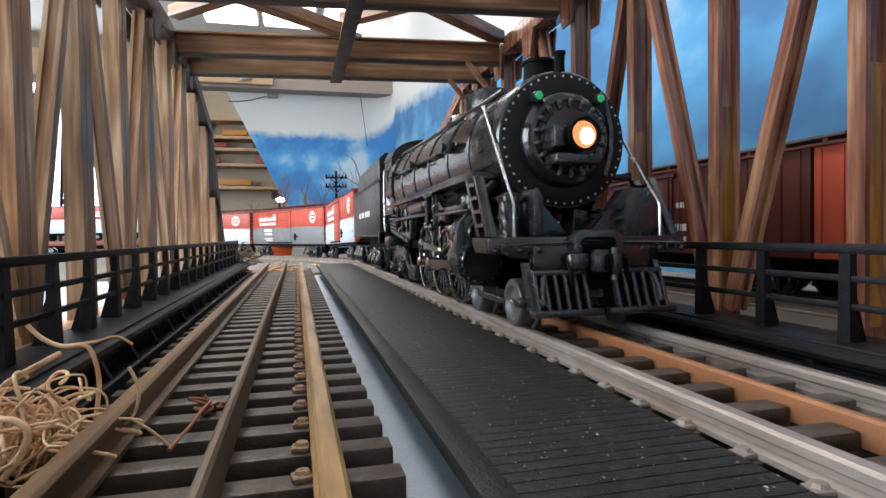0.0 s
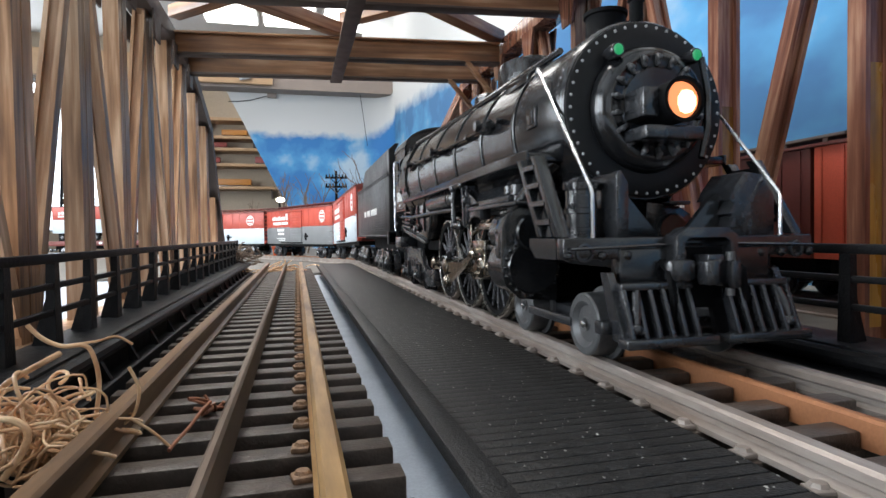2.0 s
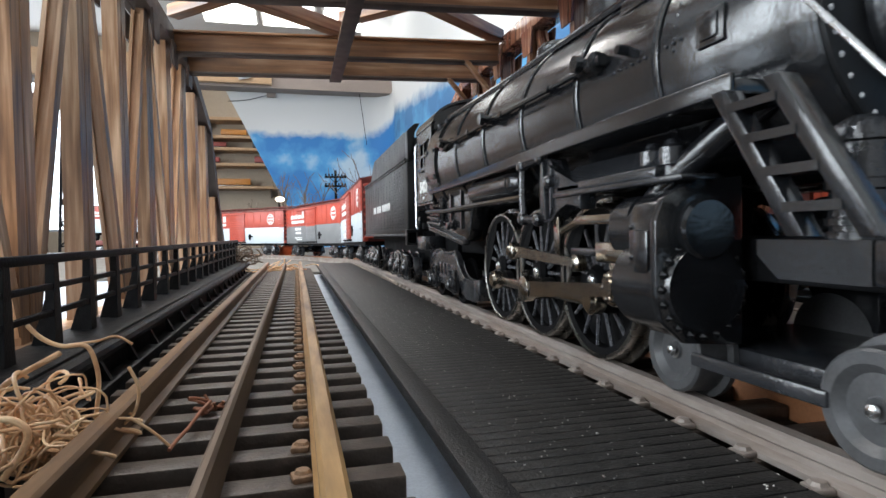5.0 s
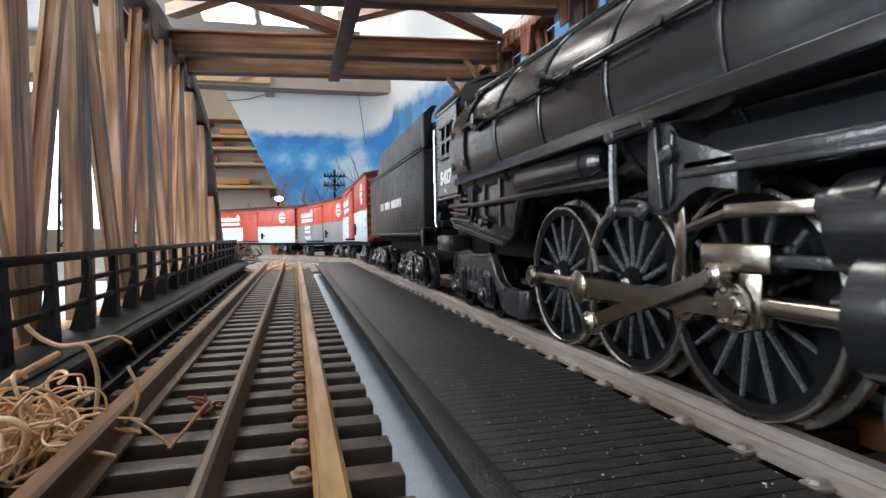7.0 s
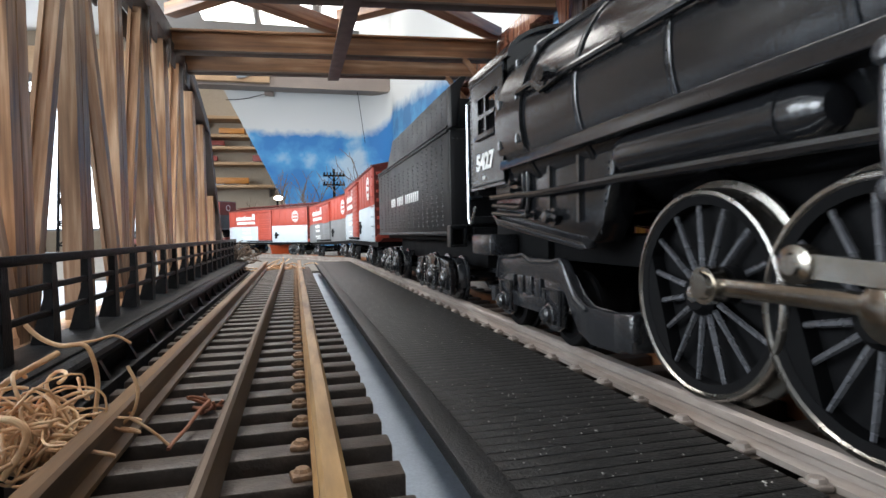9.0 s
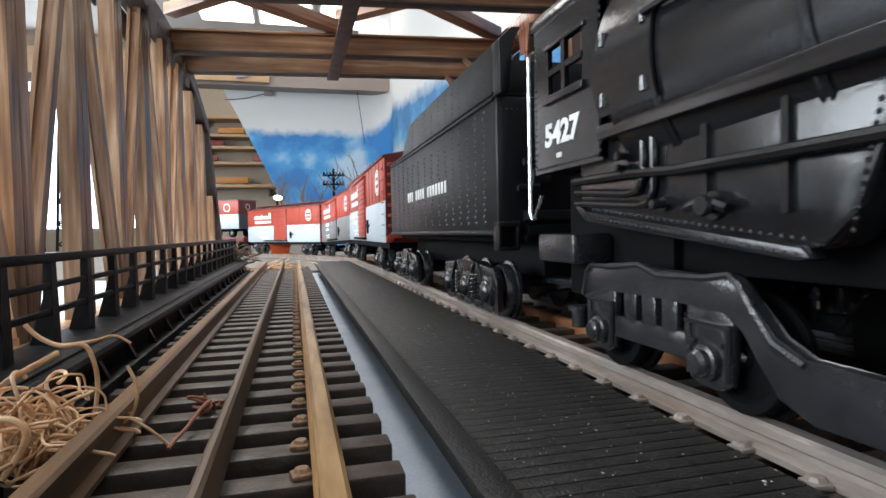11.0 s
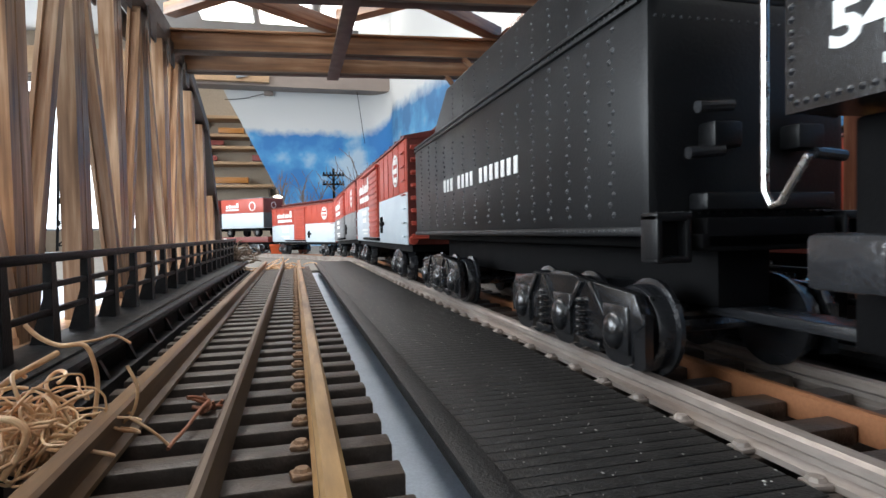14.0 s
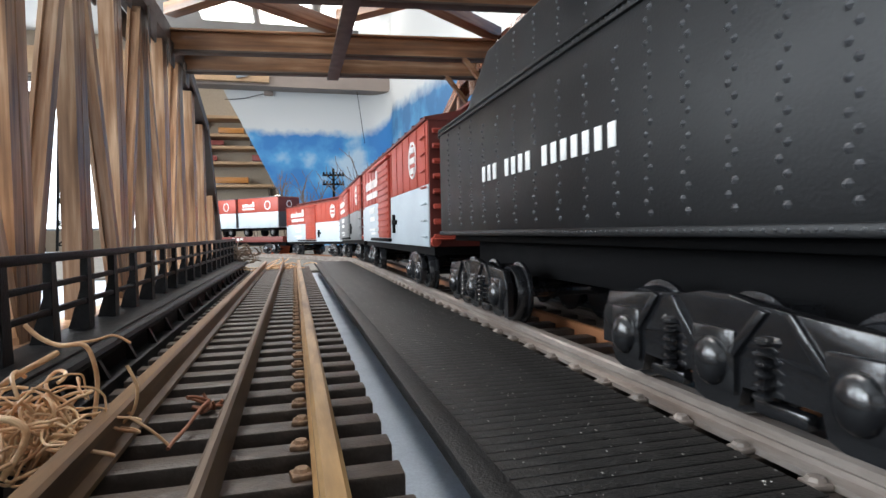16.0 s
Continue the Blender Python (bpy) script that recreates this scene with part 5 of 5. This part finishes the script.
for i, c in enumerate(LET):
    if c != " ":
        y0 = 575.5 - TY0 - i * 5.25
        bx(bm, -22.55, -22.25, y0 - 4.1, y0 - 1.1, 44.4, 49.4, 0.12)
part("lettering", bm, WHITE, tender, "white lettering shown as plain bars")


# ----- box cars -----
def box_car(name, label, upper, lower, loc, full=True):
    c = thing(name, label, "rail car", loc, "freight cars")
    h, w = 126.0, 24.2
    part("body_upper", bx(nb(), -w, w, -h, h, 50, 79, 0.4), upper, c)
    part("body_lower", bx(nb(), -w, w, -h, h, 21.5, 50, 0.4), lower, c, "pale grey lower half")
    part("roof", prism(nb(), ((-w - 1.2, 78.6), (w + 1.2, 78.6), (w + 1.2, 80), (0, 85), (-w - 1.2, 80)), "y", -h - 1.5, h + 1.5), ROOFBROWN if upper is CARRED else upper, c)
    part("roof_walk", bx(nb(), -5, 5, -h - 4, h + 4, 86, 87.4, 0.3), ROOFBROWN, c)
    for k in range(13):
        y = -h + 8 + k * (2 * h - 16) / 12
        part("roof_rib", prism(nb(), ((-w - 1.3, 80.2), (0, 85.3), (w + 1.3, 80.2), (w + 1.3, 80.9), (0, 86), (-w - 1.3, 80.9)), "y", y - 0.7, y + 0.7), ROOFBROWN, c)
    part("sill", bx(nb(), -w + 3, w - 3, -h + 2, h - 2, 17.5, 21.5), SMOKE, c)
    for s in (-1, 1):
        two = lower is not CARGREY
        d = part("door", bx(nb(), min(s * w, s * (w + 1.6)), max(s * w, s * (w + 1.6)), -22, 22, 50 if two else 25, 74, 0.4), upper, c)
        if two:
            part("door_lower", bx(nb(), min(s * w, s * (w + 1.6)), max(s * w, s * (w + 1.6)), -22, 22, 25, 50, 0.4), lower, c)
        for k in range(11):
            part("rib", bx(nb(), min(s * (w + 1.5), s * (w + 2.3)), max(s * (w + 1.5), s * (w + 2.3)), -20.5, 20.5, 28 + k * 4.1, 29.6 + k * 4.1, 0.3), lower if two and k < 5 else upper, d)
        part("door_rail", bx(nb(), min(s * w, s * (w + 2.8)), max(s * w, s * (w + 2.8)), -24, 68, 74.6, 76.6, 0.3), upper, c)
        part("door_rail", bx(nb(), min(s * w, s * (w + 2.4)), max(s * w, s * (w + 2.4)), -24, 60, 22.6, 24.6, 0.3), SMOKE, c)
        part("placard", bx(nb(), min(s * w, s * (w + 1.2)), max(s * w, s * (w + 1.2)), -44, -31, 33, 35.6, 0.2), SMOKE, c)
        part("placard", bx(nb(), min(s * w, s * (w + 1.2)), max(s * w, s * (w + 1.2)), -38, -33, 28, 39, 0.2), SMOKE, c)
        for k in range(14):
            y = -h + 4 + k * (2 * h - 8) / 13
            if abs(y) > 24:
                part("panel_seam", bx(nb(), min(s * w, s * (w + 0.4)), max(s * w, s * (w + 0.4)), y - 0.5, y + 0.5, 50, 78), upper, c)
        for k in range(7):
            for e in (-1, 1):
                y = e * (h - 7)
                part("grab_iron", tube(nb(), [(s * (w - 0.2), y - 4, 26 + k * 7.6), (s * (w + 1), y - 4, 26 + k * 7.6), (s * (w + 1), y + 4, 26 + k * 7.6), (s * (w - 0.2), y + 4, 26 + k * 7.6)], 0.5, 5), upper if k > 2 else lower, c)
    for e in (-1, 1):
        y = e * h
        part("end_panel", bx(nb(), -w + 0.6, w - 0.6, min(y, y + e), max(y, y + e), 21.5, 79), ROOFBROWN if upper is CARRED else upper, c)
        for k in range(8):
            part("end_rib", bx(nb(), -w + 2, w - 2, min(y + e * 0.9, y + e * 2.4), max(y + e * 0.9, y + e * 2.4), 25 + k * 6.8, 27.4 + k * 6.8, 0.5), CARRED if upper is CARRED else upper, c)
        for k in range(8):
            part("ladder_rung", tube(nb(), [(-w + 2, y + e * 3.4, 25 + k * 7), (-w + 11, y + e * 3.4, 25 + k * 7)], 0.55, 5), CARRED if upper is CARRED else upper, c)
        part("end_plate", lathe(nb(), (-w + 3, y + e, 24), (0, e, 0), ((0, 2.6), (1.4, 2.2), (1.5, 0.1)), 12), CARRED if upper is CARRED else upper, c)
        truck(c, e * 84, 20, (-11, 11), 8.2, 21)
        coupler(c, y, e)
    return c


def car_marks(c):
    for s in (-1, 1):
        bm = nb()
        ring(bm, (s * 24.15, -93, 64.5), (s, 0, 0), ((0, 9.4), (0.5, 9.4), (0.5, 8.0), (0, 8.0)), 32)
        for k, (z, ln) in enumerate(((69.6, 5.5), (64.4, 7.6), (59.2, 5.5))):
            bx(bm, min(s * 24.2, s * 24.8), max(s * 24.2, s * 24.8), -93 - ln * 0.8, -93 + ln * 0.8, z - 1.4, z + 1.4)
        part("emblem", bm, WHITE, c, "white round emblem as plain shapes")
        bm = nb()
        for y0, y1, z0, z1 in ((34, 42, 62, 73), (45, 50, 62, 68), (52, 57, 62, 68), (59, 64, 62, 68), (66, 71, 62, 70), (73, 78, 62, 68), (80, 85, 62, 68), (87, 92, 62, 69), (94, 99, 62, 68), (34, 58, 54.5, 59), (61, 96, 54.5, 59),
                               (50, 58, 43, 47.5), (60, 68, 43, 47.5), (70, 78, 43, 47.5), (50, 76, 37, 40.5), (46, 80, 30, 31.6), (46, 72, 27, 28.6)):
            bx(bm, min(s * 24.2, s * 24.7), max(s * 24.2, s * 24.7), y0, y1, z0, z1)
        part("lettering", bm, WHITE, c, "white lettering as plain bars")


CARS = []
for k in range(3):
    low = CARGREY if k != 1 else mat("mid_grey_car_paint", (0.2, 0.205, 0.21), 0.5, 0, (0.17, 0.175, 0.18), 20)
    c = box_car("box_car", ("orange red and pale grey model box car with white emblem" if k != 1 else "orange red and dull grey model box car with white emblem"), CARRED, low, (XT, 772.5 + 272 * k, 0))
    car_marks(c)
    CARS.append((c, 772.5 + 272 * k, 84.0))
FLY = 772.5 + 272 * 3
flat = thing("flat_car", "maroon model flat car carrying a trailer", "rail car", (XT, FLY, 0), "freight cars")
part("deck", bx(nb(), -26, 26, -125, 125, 21, 31, 0.8), ROOFBROWN, flat)
part("sill", bx(nb(), -12, 12, -118, 118, 14, 21), SMOKE, flat)
bm = nb()
for s in (-1, 1):
    for y in (-12, -2, 12):
        bx(bm, min(s * 26, s * 26.4), max(s * 26, s * 26.4), y - 3.5, y + 3.5, 24, 28.6)
part("lettering", bm, WHITE, flat, "white lettering as plain bars")
for e in (-1, 1):
    truck(flat, e * 84, 20, (-11, 11), 8.2, 21)
    coupler(flat, e * 125, e)
trailers = []
for off in (-58, 60):
    tr = thing("trailer", "red and pale grey model road trailer standing on a flat car", "trailer", (XT, FLY + off, 31), "trailers")
    part("body_upper", bx(nb(), -25, 25, -55, 55, 44, 70, 0.8), CARRED, tr)
    part("body_lower", bx(nb(), -25, 25, -55, 55, 16, 44, 0.8), CARGREY, tr, "pale grey lower half")
    part("roof", bx(nb(), -25.4, 25.4, -55.5, 55.5, 70, 71.4, 0.4), GREYMETAL, tr)
    part("front_panel", bx(nb(), -24, 24, -56.2, -55, 44, 69), ROOFBROWN, tr)
    part("front_panel", bx(nb(), -24, 24, -56.2, -55, 17, 44), GREYMETAL, tr, "dull grey lower front panel")
    part("front_emblem", ring(nb(), (0, -56.1, 58), (0, -1, 0), ((0, 6), (0.4, 6), (0.4, 5), (0, 5)), 20), WHITE, tr)
    part("frame", bx(nb(), -14, 14, -50, 50, 11, 16), SMOKE, tr)
    for s in (-1, 1):
        for y in (-36, 36):
            wl = part("wheel", lathe(nb(), (s * 22.5, y, 7.5), (-s, 0, 0), ((0, 3.5), (-0.4, 5), (0, 7.3), (1, 7.6), (6, 7.6), (7, 7), (7, 0.1)), 24), SMOKE, tr)
            part("hub", lathe(nb(), (s * 22.4, y, 7.5), (s, 0, 0), ((0, 4), (0.8, 3.4), (0.9, 1.4), (1.6, 1.2), (1.7, 0.1)), 16), GREYMETAL, wl)
        bm = nb()
        for y0, y1, z0, z1 in ((8, 13, 54, 63), (15, 20, 54, 59), (22, 27, 54, 59), (29, 34, 54, 60), (36, 41, 54, 59), (8, 42, 49, 52)):
            bx(bm, min(s * 25, s * 25.5), max(s * 25, s * 25.5), y0, y1, z0, z1)
        part("lettering", bm, WHITE, tr, "white lettering as plain bars")
        part("emblem", ring(nb(), (s * 24.95, -28, 56), (s, 0, 0), ((0, 8), (0.5, 8), (0.5, 6.6), (0, 6.6)), 24), WHITE, tr, "white round emblem")
    trailers.append((tr, off))

# ----- standing freight cars on the siding -----
sd = thing("siding_track", "model siding track beside the bridge", "track", (0, 0, 0), "model tracks")
for dx in (-17, 17):
    part("rail", prism(nb(), [(252 + dx + a, b - 4.9) for a, b in rail_profile()], "y", -300, 690), RAILGREY, sd)


def wooden_car(loc, material, door_open, label):
    c = thing("wooden_box_car", label, "rail car", loc, "siding cars")
    w, h = 26.0, 118.0
    part("floor_plate", bx(nb(), -w, w, -h, h, 20, 22), material, c)
    for s in (-1, 1):
        x0, x1 = min(s * (w - 1.5), s * w), max(s * (w - 1.5), s * w)
        for y0, y1 in ((-h, -20), (20, h)):
            part("side_panel", bx(nb(), x0, x1, y0, y1, 22, 70), material, c)
        part("lintel", bx(nb(), x0, x1, -20, 20, 63, 70), material, c)
    for e in (-1, 1):
        part("end_panel", bx(nb(), -w + 1.5, w - 1.5, min(e * h, e * (h - 1.5)), max(e * h, e * (h - 1.5)), 22, 72), material, c)
    part("roof", prism(nb(), ((-w - 2, 70), (w + 2, 70), (w + 2, 71.4), (0, 75.5), (-w - 2, 71.4)), "y", -h - 1, h + 1), TUSCAN, c)
    part("roof_walk", bx(nb(), -6, 6, -h - 3, h + 3, 77, 78.6, 0.3), DARKWOOD, c)
    for k in range(10):
        part("walk_saddle", bx(nb(), -5, 5, -h + 10 + k * 24, -h + 13 + k * 24, 73.5, 77), DARKWOOD, c)
    for s in (-1, 1):
        y = 0 if not door_open else 34
        d = part("door", bx(nb(), min(s * w, s * (w + 1.4)), max(s * w, s * (w + 1.4)), y - 20, y + 20, 23, 66, 0.3), material, c)
        for yy in (-18, 0, 16):
            part("batten", bx(nb(), min(s * (w + 1.4), s * (w + 2.4)), max(s * (w + 1.4), s * (w + 2.4)), y + yy, y + yy + 2, 24, 65), material, d)
        part("door_rail", bx(nb(), min(s * w, s * (w + 2.6)), max(s * w, s * (w + 2.6)), -24, 60, 66.4, 68.4), material, c)
        for k in range(22):
            y2 = -h + 5 + k * 10.8
            if abs(y2) > 21:
                part("rib", bx(nb(), min(s * w, s * (w + 0.5)), max(s * w, s * (w + 0.5)), y2, y2 + 0.7, 22, 69), material, c)
    part("underframe", bx(nb(), -w + 6, w - 6, -h + 3, h - 3, 12, 20), SMOKE, c)
    for e in (-1, 1):
        truck(c, e * 80, 20, (-11, 11), 8.2, 21)
    return c


wc = wooden_car((252, 330, -4.9), TUSCAN, False, "dark tuscan red model wooden box car on the siding")
bm = nb()
bars(bm, -26, 3, -42, 47.4, 50.6, "HHHHHHH HHHHHH")
bars(bm, -26, -14, -33, 33.4, 37.6, "HHHH")
bars(bm, -26, -18, -33, 26, 30, "HHH")
part("lettering", bm, WHITE, wc, "white lettering as plain bars")
wc = wooden_car((252, 92, -4.9), BRICKRED, True, "brick red model box car with open door on the siding")

# ----- raffia tangle by the near rail, and debris at the far end -----
def strands(name, label, centre, spread, n, seed, r, parent_mat, flat_z=0.5, steps=14, ln=7.0):
    rng = random.Random(seed)
    t = thing(name, label, "fibre tangle", centre)
    for i in range(n):
        p = Vector((rng.gauss(0, spread[0]), rng.gauss(0, spread[1]), abs(rng.gauss(0, spread[2]))))
        d = Vector((rng.uniform(-1, 1), rng.uniform(-1, 1), rng.uniform(-0.2, 0.4))).normalized()
        curl = Vector((rng.uniform(-1, 1), rng.uniform(-1, 0.2), rng.uniform(-1, 1))).normalized() * rng.uniform(0.05, 0.34)
        pts = []
        for k in range(steps):
            pts.append(p.copy())
            d = (d + curl.cross(d) + Vector((rng.gauss(0, 0.14), rng.gauss(0, 0.14), rng.gauss(0, 0.14) - 0.01)) - Vector((p.x / 34, p.y / 34, (p.z - spread[2]) / 34))).normalized()
            p = p + d * ln * rng.uniform(0.25, 0.5)
            p.z = max(p.z, r)
        part("strand", tube(nb(), pts, r * rng.uniform(0.6, 1.3), 9), parent_mat, t)
    return t


tg = strands("raffia_tangle", "loose tangle of golden raffia fibre lying beside the rail", (-39, 101, -7), (5, 5.5, 5.2), 84, 3, 0.25, RAFFIA, steps=26, ln=2.6)
for r, pts in ((0.5, ((-44.7, 112, 14), (-42.5, 112, 11.6), (-39.5, 112, 10.1), (-36, 112, 10), (-34.6, 112, 7.5), (-34, 112, 3.1), (-34.7, 112, -3))),
               (0.3, ((-40.9, 116, 9.5), (-35.5, 116, 10), (-32.2, 116, 10.7), (-29.5, 116, 9.1))),
               (0.6, ((-46, 99, 1), (-43.7, 100, 6), (-40.7, 100, 8.2), (-37.6, 100, 9.9), (-36.4, 102, 10.6))),
               (0.65, ((-43.5, 92, 4.2), (-41.7, 92, 3.9), (-38.7, 92, 3.3), (-37.1, 92, 1.6), (-37.8, 92, -1.1), (-40.3, 92, -4.8))),
               (0.38, ((-28.7, 110, 6.2), (-27.2, 110, 2.1), (-28.2, 110, -2.3), (-31, 110, -4.5))),
               (0.32, ((-26.9, 103, -0.8), (-23.6, 103, -3.4), (-20.8, 103, -6.4)))):
    curve_pts = [Vector(p) for p in pts]
    fine = []
    for i in range(len(curve_pts) - 1):
        p0, p1, p2, p3 = (curve_pts[max(min(j, len(curve_pts) - 1), 0)] for j in (i - 1, i, i + 1, i + 2))
        for k in range(5):
            u = k / 5
            fine.append(0.5 * (2 * p1 + (p2 - p0) * u + (2 * p0 - 5 * p1 + 4 * p2 - p3) * u * u + (3 * p1 - p0 - 3 * p2 + p3) * u ** 3))
    fine.append(curve_pts[-1])
    part("strand", tube(nb(), [p - Vector((-39, 101, -7)) for p in fine], r * 0.78, 10), RAFFIA, tg)
kn = strands("raffia_knot", "reddish knot of raffia fibre lying across the ties", (-17.6, 124, -6.8), (0.7, 0.7, 1.0), 12, 9, 0.36, RAFFIARED, steps=7, ln=1.7)
part("strand", tube(nb(), [(0, 0, 2), (-0.5, -8, 2.5), (-1.6, -15, 1.6), (-3, -20, 0.8), (-3.4, -22, 0.4)], 0.34, 9), RAFFIARED, kn)
strands("far_debris", "small heap of straw and fibre at the bridge end", (-15, 618, -7), (18, 14, 1.2), 40, 21, 0.55, RAFFIA, steps=8, ln=7)
strands("fibre_tuft", "wispy fibre tuft beside the fence end", (-52, 640, -2), (8, 8, 9), 24, 5, 0.6, TWIG, steps=10, ln=10)
for x, y, s2 in ((3, 668, 1.0), (-14, 676, 0.8), (-30, 664, 1.1)):
    part_ob = thing("pebble", "small tan stone at the bridge end", "stone", (x, y, -13.2), "stones")
    part("stone", ball(nb(), (0, 0, 2.5), 4 * s2, 1.4, 1, 0.8, 9), RAFFIA, part_ob)


# ----- telegraph pole and bare trees beyond the curve -----
tp = thing("telegraph_pole", "black model telegraph pole with two crossarms", "pole", (100, 1480, -13))
part("pole", cy(nb(), (0, 0, 0), (0, 0, 205), 4.2, 3.2, 10), SMOKE, tp)
for z in (188, 165):
    arm = part("crossarm", bx(nb(), -27, 27, -2, 2, z - 2.5, z + 2.5, 0.4), SMOKE, tp)
    for x in (-24, -16, -8, 8, 16, 24):
        part("insulator", lathe(nb(), (x, 0, z + 2.5), (0, 0, 1), ((0, 1.5), (2, 2.2), (5, 1.8), (6, 0.6)), 8), SMOKE, arm)
    for s in (-1, 1):
        part("arm_brace", tube(nb(), [(s * 14, -2, z - 2), (0, -3, z - 16)], 1.1, 5), SMOKE, arm)


def bare_tree(loc, height, seed, lean=0.0):
    rng = random.Random(seed)
    t = thing("bare_tree", "leafless brown model tree with thin branches", "tree", loc, "bare trees")
    trunk, crown = nb(), nb()

    def grow(bm, p, d, ln, r, depth):
        pts = [p]
        for k in range(4):
            d = (d + Vector((rng.gauss(0, 0.16), rng.gauss(0, 0.16), 0.05))).normalized()
            pts.append(pts[-1] + d * ln / 4)
        tube(bm, pts, r, 5)
        if depth:
            for k in range(3):
                nd = (d + Vector((rng.gauss(0, 0.5), rng.gauss(0, 0.5), rng.uniform(0.1, 0.4)))).normalized()
                grow(crown, pts[2 + k % 3], nd, ln * rng.uniform(0.55, 0.8), r * 0.6, depth - 1)
    grow(trunk, Vector((0, 0, 0)), Vector((lean, 0, 1)).normalized(), height * 0.45, height * 0.011, 3)
    part("trunk", trunk, TWIG, t)
    part("crown", crown, TWIG, t)


for x, y, hgt, sd2, ln in ((-26, 1400, 205, 1, 0), (-16, 1420, 190, 12, 0.1), (16, 1400, 205, 2, 0), (26, 1430, 190, 14, 0.05), (-70, 1350, 130, 7, -0.3), (205, 1300, 235, 5, -0.35), (185, 1320, 225, 8, -0.45), (225, 1400, 200, 11, -0.2)):
    bare_tree((x, y, -13), hgt, sd2, ln)
sl = thing("street_lamp", "small model street lamp with glowing head", "lamp", (-34, 1300, -13))
part("post", cy(nb(), (0, 0, 0), (0, 0, 118), 2.2, n=8), SMOKE, sl)
part("head", ball(nb(), (2, 0, 121), 8, 1.2, 1, 0.7, 12), glow("white_bulb", (1, 0.9, 0.75), 5), sl, "glowing white lamp head")
bk = thing("orange_crate", "orange toy crate beside the curved track", "crate", (-25, 1090, -13.2))
part("body", loft(nb(), [[(-14, -9, 0), (14, -9, 0), (14, 9, 0), (-14, 9, 0)], [(-18, -12, 22), (18, -12, 22), (18, 12, 22), (-18, 12, 22)]]), mat("orange_plastic", (0.6, 0.09, 0.02), 0.4), bk)
part("rim", bx(nb(), -19, 19, -13, 13, 21, 24, 0.8), mat("orange_plastic_rim", (0.6, 0.09, 0.02), 0.4), bk)
part("clip", tube(nb(), [(0, -13, 22), (0, -13, 30), (6, -13, 33)], 0.8), SILVER, bk)
# pipe elbow and hanging wire on the backdrop
pe = thing("pipe_elbow", "white plastic pipe elbow under the soffit beam", "pipe", (-140, 2082, 580))
part("pipe", tube(nb(), [(0, 0, 42), (0, 0, 6), (-3, 0, 0), (-10, 0, -3), (-38, 0, -8)], 9.9, 12), PLASTER, pe)
hw = thing("hanging_wire", "thin dark wire hanging before the backdrop", "wire", (235, 2150, 575))
part("wire", tube(nb(), [(0, 0, 1), (10, -5, -80), (18, -10, -150), (26, -12, -215)], 1.1, 5), SMOKE, hw)


# ---------- what moves ----------
WAY = ((0, 0), (0.5, 11.45), (1, 22.89), (1.5, 33.81), (2, 44.77), (2.5, 56.35), (3, 67.98), (3.5, 79.45), (4, 91.04), (6.5, 145.44), (7, 157.02), (7.5, 170.16), (8, 183.42),
       (8.5, 195.51), (9, 207.87), (11.5, 277.7), (12, 291.21), (12.5, 304.26), (13, 316.73), (13.5, 329.33), (14, 341.95), (14.5, 353.08), (15, 365.65), (15.5, 379.01), (16, 392.61))


def gone(t):
    return float(np.interp(t, [w[0] for w in WAY], [w[1] for w in WAY]))


def ride(a, half):
    """Pose of a car whose middle is a millimetres along the track and whose trucks are half that far apart."""
    p, _ = path(a - half)
    q, _ = path(a + half)
    m, d = (p + q) / 2, q - p
    return Matrix.Translation(m * MM) @ Euler((math.atan2(d.z, d.y), 0, -math.atan2(d.x, d.y))).to_matrix().to_4x4()


def motions():
    steps = [k * 0.5 for k in range(33)]
    walk(loco, [(t, ride(LY0 - gone(t), 60)) for t in steps])
    walk(tender, [(t, ride(TY0 - gone(t), 53)) for t in steps])
    for c, y, half in CARS + [(flat, FLY, 84.0)]:
        walk(c, [(t, ride(y - gone(t), half)) for t in steps])
    for tr, off in trailers:
        walk(tr, [(t, ride(FLY - gone(t), 84.0) @ pose(0, off * MM, 31 * MM)) for t in steps])
    quarter = [k * 0.25 for k in range(65)]
    turn = {t: ROD_A + (gone(t) - 188.3) / DR for t in quarter}
    for d, s, y in DRIVERS:
        lag = 0 if s < 0 else math.pi / 2
        walk(d, [(t, pose(s * 18.9 * MM, y * MM, DR * MM) @ (Matrix.Rotation(turn[t] + lag, 4, "X") @ (Matrix.Identity(4) if s < 0 else Matrix.Rotation(math.pi, 4, "Z")))) for t in quarter])
    for s, side, main, cross, ecc in RODS:
        lag = 0 if s < 0 else math.pi / 2
        r1, r2, r3, r4 = [], [], [], []
        for t in quarter:
            a = turn[t] + lag
            py, pz = CRANK * math.cos(a), CRANK * math.sin(a)
            tilt = math.asin(pz / ROD_L)
            cyy = -1.2 + py - ROD_L * math.cos(tilt)
            r1.append((t, pose(s * 22.6 * MM, (29.2 + py) * MM, (DR + pz) * MM)))
            r2.append((t, pose(s * 25.4 * MM, (-1.2 + py) * MM, (DR + pz) * MM, math.degrees(tilt))))
            r3.append((t, pose(s * 24.4 * MM, cyy * MM, (DR + 0.4) * MM)))
            b = a - 1.6
            ey, ez = 7.0 * math.cos(b), 7.0 * math.sin(b)
            r4.append((t, pose(s * 27.6 * MM, (-1.2 + ey) * MM, (DR + ez) * MM, -math.degrees(math.asin((22 - DR - ez) / 36)))))
        for ob, rows in ((side, r1), (main, r2), (cross, r3), (ecc, r4)):
            walk(ob, rows)


motions()
